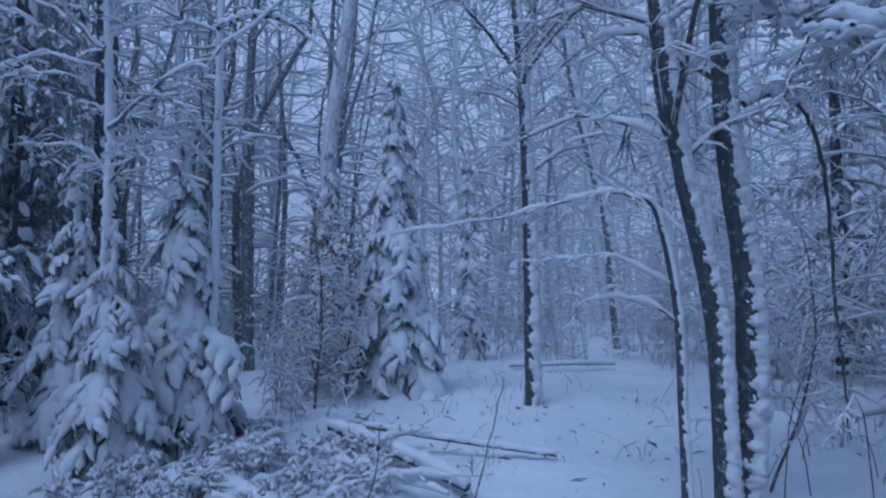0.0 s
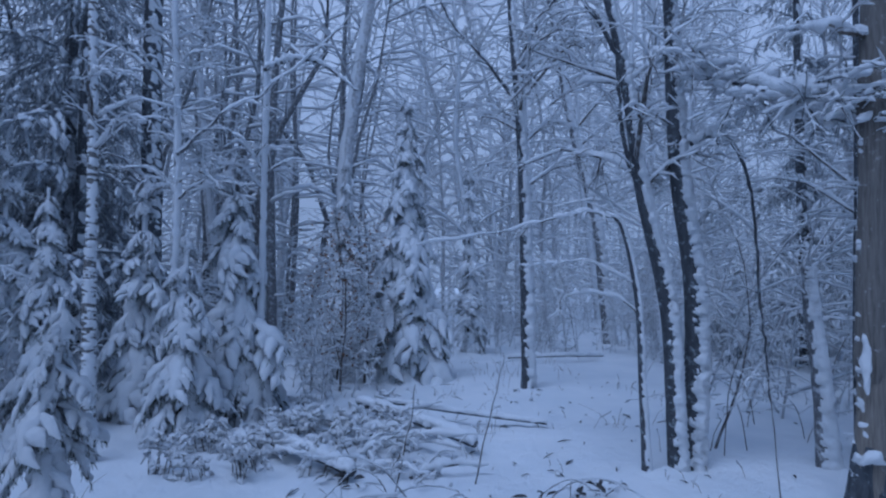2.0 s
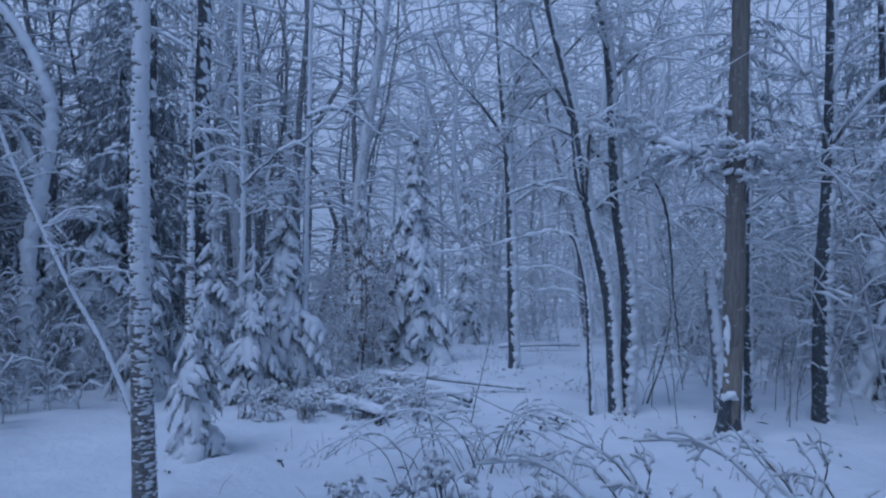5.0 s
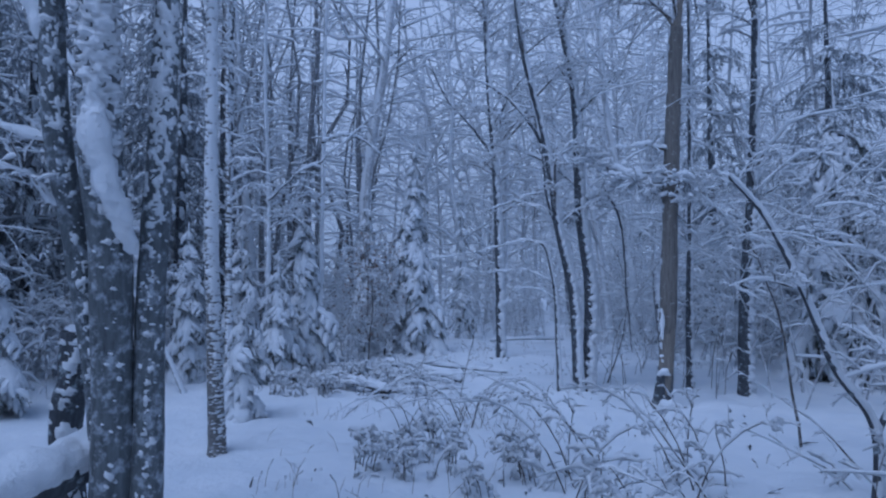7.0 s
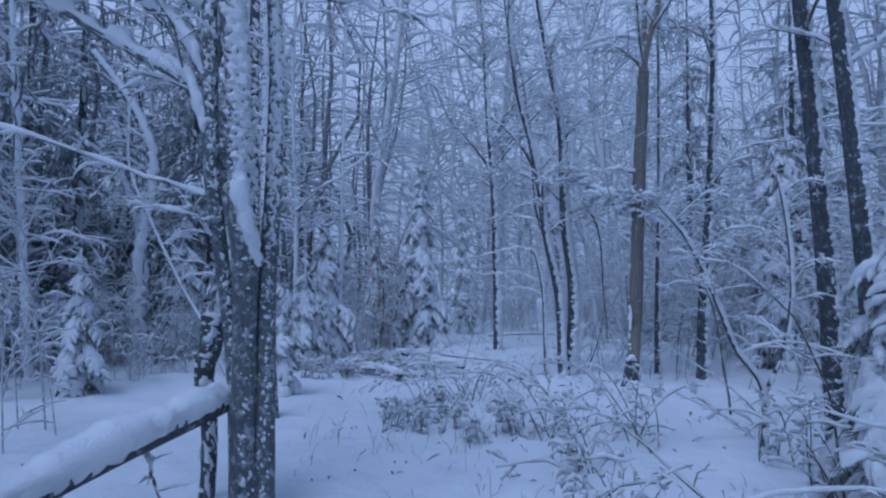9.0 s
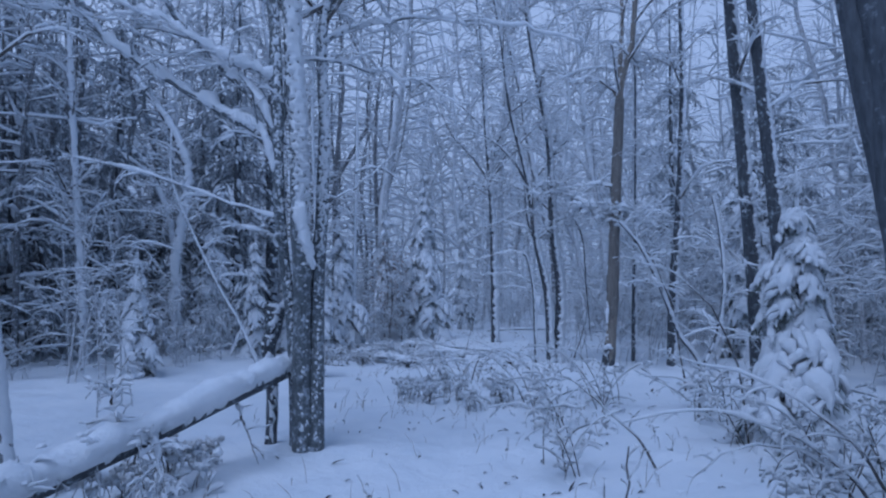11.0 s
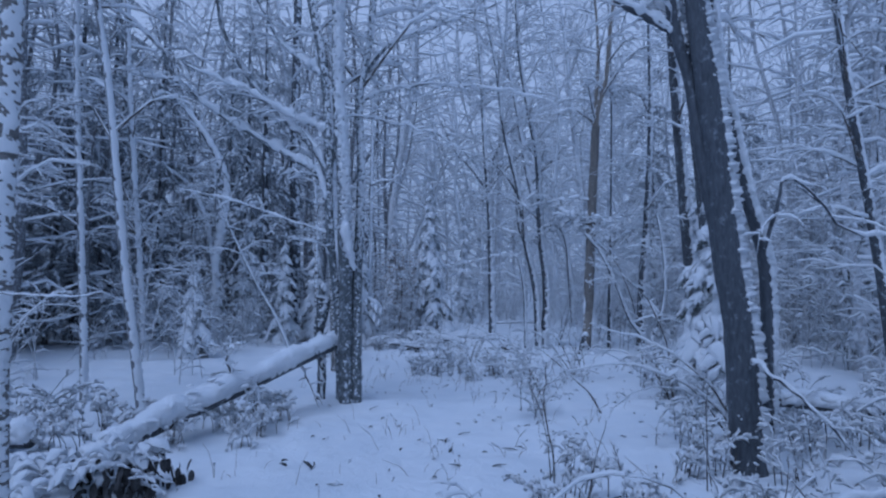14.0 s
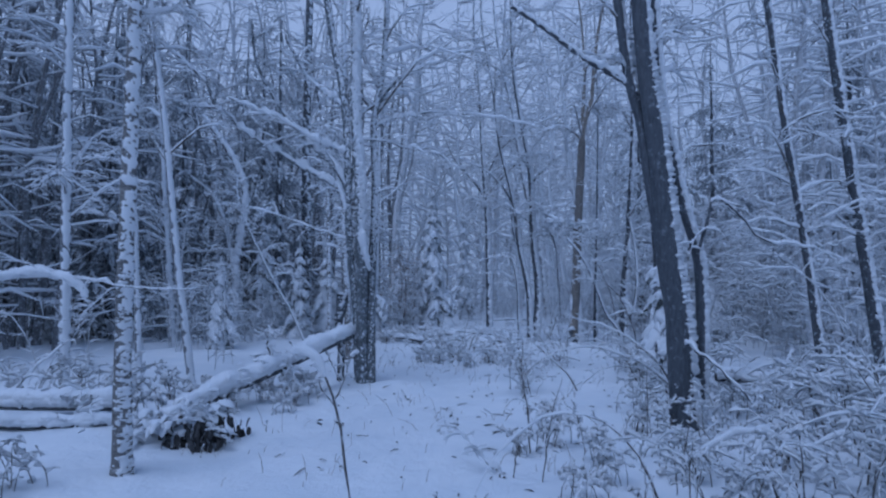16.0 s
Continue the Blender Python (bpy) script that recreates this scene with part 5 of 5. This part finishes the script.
for i in range(16):
    hr = random.Random(560 + i)
    x, y, a, w, h = hr.uniform(2.4, 4.4), hr.uniform(3.4, 6.0), hr.choice((-1, 1)), hr.uniform(0.3, 0.9), hr.uniform(0.3, 1.3)
    bent_shoot([(x, y, -0.03), (x + a * w * 0.15, y, h * 0.6), (x + a * w * 0.5, y - 0.05, h), (x + a * w, y - 0.1, h * hr.uniform(0.7, 1.05))], 0.006, 570 + i, "thin bare shoot arching out of the snow", 6, 0.28, depth=0.8)
bent_shoot([(1.3, -7.3, -0.05), (1.15, -7.2, 0.35), (0.85, -7.1, 0.62), (0.45, -7.05, 0.62), (0.0, -7.2, 0.35), (-0.25, -7.4, 0.02)], 0.012, 84, "weed stem bowed over in a hoop", 4, 0.2)
bent_shoot([(0.1, 2.2, -0.05), (-0.1, 2.2, 0.35), (-0.5, 2.15, 0.55), (-1.0, 2.1, 0.4), (-1.35, 2.1, 0.1)], 0.009, 85)
bent_shoot([(0.2, 2.0, -0.05), (0.35, 2.0, 0.4), (0.65, 1.95, 0.6), (1.0, 1.9, 0.5), (1.2, 1.9, 0.2)], 0.009, 86)
bent_shoot([(-0.3, 2.3, -0.05), (-0.35, 2.3, 0.45), (-0.6, 2.3, 0.7), (-0.95, 2.3, 0.72)], 0.008, 87)
bent_shoot([(0.45, -6.0, -0.05), (0.42, -6.0, 0.4), (0.36, -6.0, 0.85), (0.38, -6.0, 1.15)], 0.009, 88, "upright dead weed stalk", 4, 0.2)
nodding = bent_shoot([(-0.76, -9.85, -0.1), (-0.79, -9.85, 0.5), (-0.84, -9.85, 0.97), (-0.89, -9.85, 1.3), (-0.97, -9.86, 1.5), (-1.04, -9.87, 1.51)], 0.007, 89, "tall dark shoot nodding under a snow tip", 4, 0.14, 0.8, 0.0)
limb(nodding, [(-0.9, -9.85, 1.33), (-0.86, -9.85, 1.41), (-0.84, -9.85, 1.5)], (0.004, 0.002), random.Random(99), nodding.location, TWIG, 3, 0.05, name="twig")
clump("snow_clump", nodding, [(-0.93, -9.86, 1.42), (-0.98, -9.86, 1.51), (-1.05, -9.87, 1.53)], 0.02, 0.022, 2.0, nodding.location, n=14)
bent_shoot([(0.15, 4.0, -0.05), (0.25, 4.0, 0.4), (0.35, 4.0, 0.8), (0.42, 4.0, 1.1)], 0.007, 90, "upright dead weed stalk", 3, 0.15)
bent_shoot([(-0.55, 3.4, -0.05), (-0.45, 3.4, 0.4), (-0.38, 3.4, 0.75), (-0.36, 3.4, 0.95)], 0.006, 91, "upright dead weed stalk", 3, 0.15)
bent_shoot([(2.7, 4.9, -0.05), (2.9, 4.8, 0.6), (3.0, 4.7, 1.2), (2.9, 4.6, 2.0), (2.6, 4.5, 2.6)], 0.014, 92, count=9, length=0.5)
bent_shoot([(3.6, 1.0, -0.05), (3.5, 1.0, 0.8), (3.3, 0.9, 1.6), (2.9, 0.8, 2.3), (2.4, 0.7, 2.7)], 0.018, 93, count=10, length=0.6)
bent_shoot([(3.0, -2.0, -0.05), (2.9, -2.0, 0.8), (2.7, -2.0, 1.4), (2.2, -2.0, 1.9), (1.8, -2.0, 2.0)], 0.014, 94, count=9, length=0.5)

pile = random.Random(601)
for i in range(22):
    x, y, a, w = pile.uniform(-2.7, -0.2), pile.uniform(3.9, 6.2), pile.uniform(-0.9, 0.7), pile.uniform(0.6, 1.5)
    z, rise = ground_z(x, y), pile.uniform(0.0, 0.28)
    dx, dy = math.cos(a) * w, math.sin(a) * w
    stick = empty("fallen_branch", (x, y, z), "fallen branch in the brush pile under snow", "branch", "brush pile")
    limb(stick, [(x, y, z + 0.02), (x + dx * 0.4, y + dy * 0.4, z + 0.06 + rise * 0.6), (x + dx, y + dy, z + 0.05 + rise)], (pile.uniform(0.012, 0.028), 0.006), pile, (x, y, z), TWIG, 7, 0.3, depth=1.6, name="stem")
for i, (x, y, h) in enumerate([(-1.75, 7.9, 2.6), (-1.45, 8.6, 2.9), (-1.95, 8.8, 3.0)]):
    beech = empty("beech_sapling", (x, y, ground_z(x, y)), "beech sapling keeping some rusty leaves", "sapling", "beech saplings")
    br = random.Random(620 + i)
    limb(beech, [(x, y, -0.1), (x + 0.1, y, h * 0.5), (x - 0.05, y, h)], (0.022, 0.006), br, (x, y, ground_z(x, y)), TWIG, 22, 0.75, depth=1.0, name="stem", start=0.12)
    lv_, lf_ = [], []
    for _ in range(260):
        p = np.array([x + br.gauss(0, 0.33), y + br.gauss(0, 0.33), br.uniform(0.5, h)])
        d = unit((br.gauss(0, 1), br.gauss(0, 1), -0.8)) * br.uniform(0.035, 0.07)
        w_ = unit(np.cross(d, (br.gauss(0, 1), br.gauss(0, 1), 0.3))) * 0.018
        k = len(lv_)
        lv_ += [p, p + d * 0.5 + w_, p + d, p + d * 0.5 - w_]
        lf_.append((k, k + 1, k + 2, k + 3))
    tagged(link_mesh("foliage", np.array(lv_) - np.array((x, y, ground_z(x, y))), lf_, RUST_LEAF, beech, "curled rusty leaves"), kind="stuff")

wr = random.Random(640)
for i in range(16):
    x, y, h = wr.uniform(0.15, 1.9), wr.uniform(-8.0, -5.2), wr.uniform(0.35, 0.95)
    z, a = ground_z(x, y), wr.uniform(-0.3, 0.3)
    bent_shoot([(x, y, z - 0.05), (x + a * 0.3 * h, y, z + h * 0.4), (x + a * h * 0.6 + wr.gauss(0, 0.04), y, z + h * 0.75), (x + a * h, y + wr.gauss(0, 0.05), z + h)], wr.uniform(0.005, 0.008), 650 + i, "dark dead weed stalk standing in snow", 4, 0.16, 0.9, 0.0)
for points, r, label in [
        ([(0.08, -6.62, -0.03), (-0.1, -6.55, 0.12), (-0.35, -6.4, 0.36)], 0.014, "broken stick poking out of the snow"),
        ([(-6.2, -4.5, -0.03), (-6.0, -4.5, 0.33), (-5.65, -4.5, 0.7), (-5.3, -4.5, 1.0)], 0.016, "bare dead branch leaning out of the snow"),
        ([(-6.1, -4.7, 0.05), (-5.7, -4.65, 0.22), (-5.25, -4.6, 0.45)], 0.014, "bare dead branch leaning out of the snow"),
        ([(3.35, -6.3, -0.03), (3.3, -6.3, 0.35), (3.18, -6.3, 0.7), (3.22, -6.3, 0.82)], 0.022, "crooked dark stub rising from brush"),
        ([(4.3, -6.2, -0.03), (4.15, -6.2, 0.4), (3.9, -6.2, 0.9), (3.75, -6.2, 1.2)], 0.018, "snow-lined branch rising from brush"),
        ([(2.5, -6.9, -0.03), (2.6, -6.9, 0.25), (2.35, -6.9, 0.45), (1.95, -6.9, 0.35), (1.6, -6.9, 0.1)], 0.022, "thick branch bowed to the ground under snow"),
        ([(3.3, -7.3, -0.03), (3.2, -7.3, 0.3), (2.9, -7.3, 0.5), (2.5, -7.25, 0.4)], 0.02, "thick branch bowed to the ground under snow")]:
    bent_shoot(points, r, int(abs(points[0][0]) * 100), label, 6, 0.3, depth=1.7)

# leafy sapling by the log: limp dark leaves under snow
leafy = empty("leafy_sapling", (-3.15, -5.42, -0.08), "low sapling with limp dark dead leaves under snow", "sapling")
limb(leafy, [(-3.15, -5.42, -0.18), (-3.2, -5.42, 0.15), (-3.1, -5.35, 0.4)], (0.012, 0.005), random.Random(95), (-3.15, -5.42, -0.08), TWIG, 14, 0.45, depth=2.0, name="stem")
lv = [(0, 0, 0), (0.018, 0.02, 0.004), (0.05, 0.028, -0.004), (0.09, 0.022, -0.022), (0.13, 0, -0.05), (0.09, -0.022, -0.022), (0.05, -0.028, -0.004), (0.018, -0.02, 0.004), (0.05, 0, 0.006), (0.09, 0, -0.014)]
lf = [(0, 1, 8, 7), (1, 2, 8, 8), (7, 8, 6, 6), (2, 3, 9, 8), (8, 9, 5, 6), (3, 4, 4, 9), (9, 4, 4, 5)]
tri = [tuple(dict.fromkeys(f)) for f in lf]
lm = bpy.data.meshes.new("leaf")
lm.from_pydata(lv, [], tri)
lm.materials.append(LEAF)
lr = random.Random(96)
SPRAYS = [(0.0, -0.05, 0.26, 0.1), (0.13, 0.05, 0.2, 0.09), (-0.18, -0.05, 0.12, 0.09), (0.05, -0.12, 0.12, 0.1), (-0.3, -0.15, 0.04, 0.07), (0.3, 0.2, 0.1, 0.07), (0.06, 0.1, 0.34, 0.06), (-0.5, 0.1, 0.26, 0.05)]
for i in range(280):
    o = new("leaf", lm)
    o.parent = leafy
    cx, cy, cz, cs = SPRAYS[i % len(SPRAYS)]
    o.matrix_basis = pose(cx + lr.gauss(0, cs), cy + lr.gauss(0, cs), cz + lr.gauss(-0.06, cs), lr.uniform(-40, 40), lr.uniform(45, 95), lr.uniform(0, 360)) @ Matrix.Scale(lr.uniform(0.7, 1.2), 4)
DRIFT = [(-0.62, 0.05, 0.2), (-0.8, 0.2, 0.12), (-0.45, -0.1, 0.18), (-0.95, 0.1, 0.22), (-0.3, 0.25, 0.3), (0.1, 0.05, 0.34), (-0.15, 0.0, 0.3), (-0.7, -0.25, 0.05)]
for c in range(64):
    cx, cy, cz = DRIFT[c % len(DRIFT)]
    x, y, z, w = cx + lr.gauss(0, 0.09), cy + lr.gauss(-0.03, 0.09), cz + lr.uniform(-0.02, 0.13), lr.uniform(0.06, 0.12)
    a = lr.uniform(0, 6.28)
    clump("snow_clump", leafy, [(x - math.cos(a) * w, y - math.sin(a) * w, z - 0.03 - 0.3 * w), (x, y, z + 0.02), (x + math.cos(a) * w, y + math.sin(a) * w, z - 0.5 * w)], lr.uniform(0.03, 0.07), lr.uniform(0.012, 0.026), c * 3.7, (0, 0, 0), n=12)

# dead leaves sticking out of the clearing, and a rusty beech spray between firs
for i, (x, y, n) in enumerate([(0.62, 3.35, 9), (1.15, 3.6, 16), (-1.05, 4.05, 14), (-1.72, -4.9, 5)]):
    tuft = empty("dead_leaf_tuft", (x, y, ground_z(x, y)), "dark curled dead leaves poking from the snow", "leaves", "leaf tufts")
    for _ in range(n):
        o = new("leaf", lm)
        o.parent = tuft
        o.matrix_basis = pose(lr.gauss(0, 0.09), lr.gauss(0, 0.08), lr.uniform(0.0, 0.12), lr.uniform(-40, 40), lr.uniform(-60, 60), lr.uniform(0, 360)) @ Matrix.Scale(lr.uniform(0.6, 1.1), 4)

# dry stalks standing in the snow of the clearing and the path
stalks, caps, sr = Tubes(3), Tubes(4), random.Random(97)
tufts = [(sr.gauss(0.3, 1.5), sr.uniform(-9.5, 11)) for _ in range(70)]
for k in range(760):
    x, y = (sr.gauss(0.4, 1.5), sr.uniform(-9.5, 11)) if k < 240 else (a + sr.gauss(0, 0.16) for a in sr.choice(tufts))
    z = ground_z(x, y)
    h, lx, ly = sr.choice((0.05, 0.08, 0.12, 0.22)) * sr.uniform(0.6, 1.2), sr.gauss(0, 0.6), sr.gauss(0, 0.4)
    q = np.array([(x, y, z - 0.03), (x + lx * h * 0.4, y + ly * h * 0.4, z + h * 0.6), (x + lx * h, y + ly * h, z + h)])
    stalks.add(q, np.array([0.003, 0.0025, 0.0015]))
    if sr.random() < 0.4:
        caps.add(q[1:] + np.array([0, 0, 0.01]), np.array([0.005, 0.01]))
tagged(stalks.link("grass", GRASS), "dry grass stalks poking through the snow", "grass", kind="stuff")
tagged(caps.link("grass_snow", SNOW), "small caps of snow on grass stalks", "snow", kind="stuff")

# leaves, twig ends and bark flakes showing through the snow, with crumbs of snow on them
litter, crumbs, tr = Tubes(4), Tubes(5), random.Random(98)
for _ in range(320):
    y = tr.uniform(-9.0, 9.0)
    x = tr.gauss(0.9, 1.6) if y > -2 else tr.gauss(0.2, 1.6)
    z, a, w = ground_z(x, y), tr.uniform(0, 6.28), tr.choice((0.02, 0.03, 0.05, 0.09))
    d = np.array([math.cos(a) * w, math.sin(a) * w, tr.uniform(-0.3, 0.5) * w])
    p = np.array([x, y, z + 0.008])
    litter.add(np.array([p - d, p + np.array([0, 0, 0.012]), p + d]), np.array([0.004, tr.uniform(0.006, 0.014), 0.003]), np.array([0.003, 0.006, 0.002]))
    if tr.random() < 0.6:
        q = p + np.array([tr.gauss(0, 0.02), tr.gauss(0, 0.02), 0.012])
        r = tr.uniform(0.012, 0.03)
        crumbs.add(np.array([q - d * 0.5, q + np.array([0, 0, r * 0.5]), q + d * 0.5]), np.array([0.004, r, 0.003]), np.array([0.003, r * 0.6, 0.002]))
tagged(litter.link("leaf_litter", LEAF), "dark leaves and twig ends showing through snow", "leaves", kind="stuff")
tagged(crumbs.link("snow_crumbs", SNOW), "crumbs of fallen snow on the litter", "snow", kind="stuff")
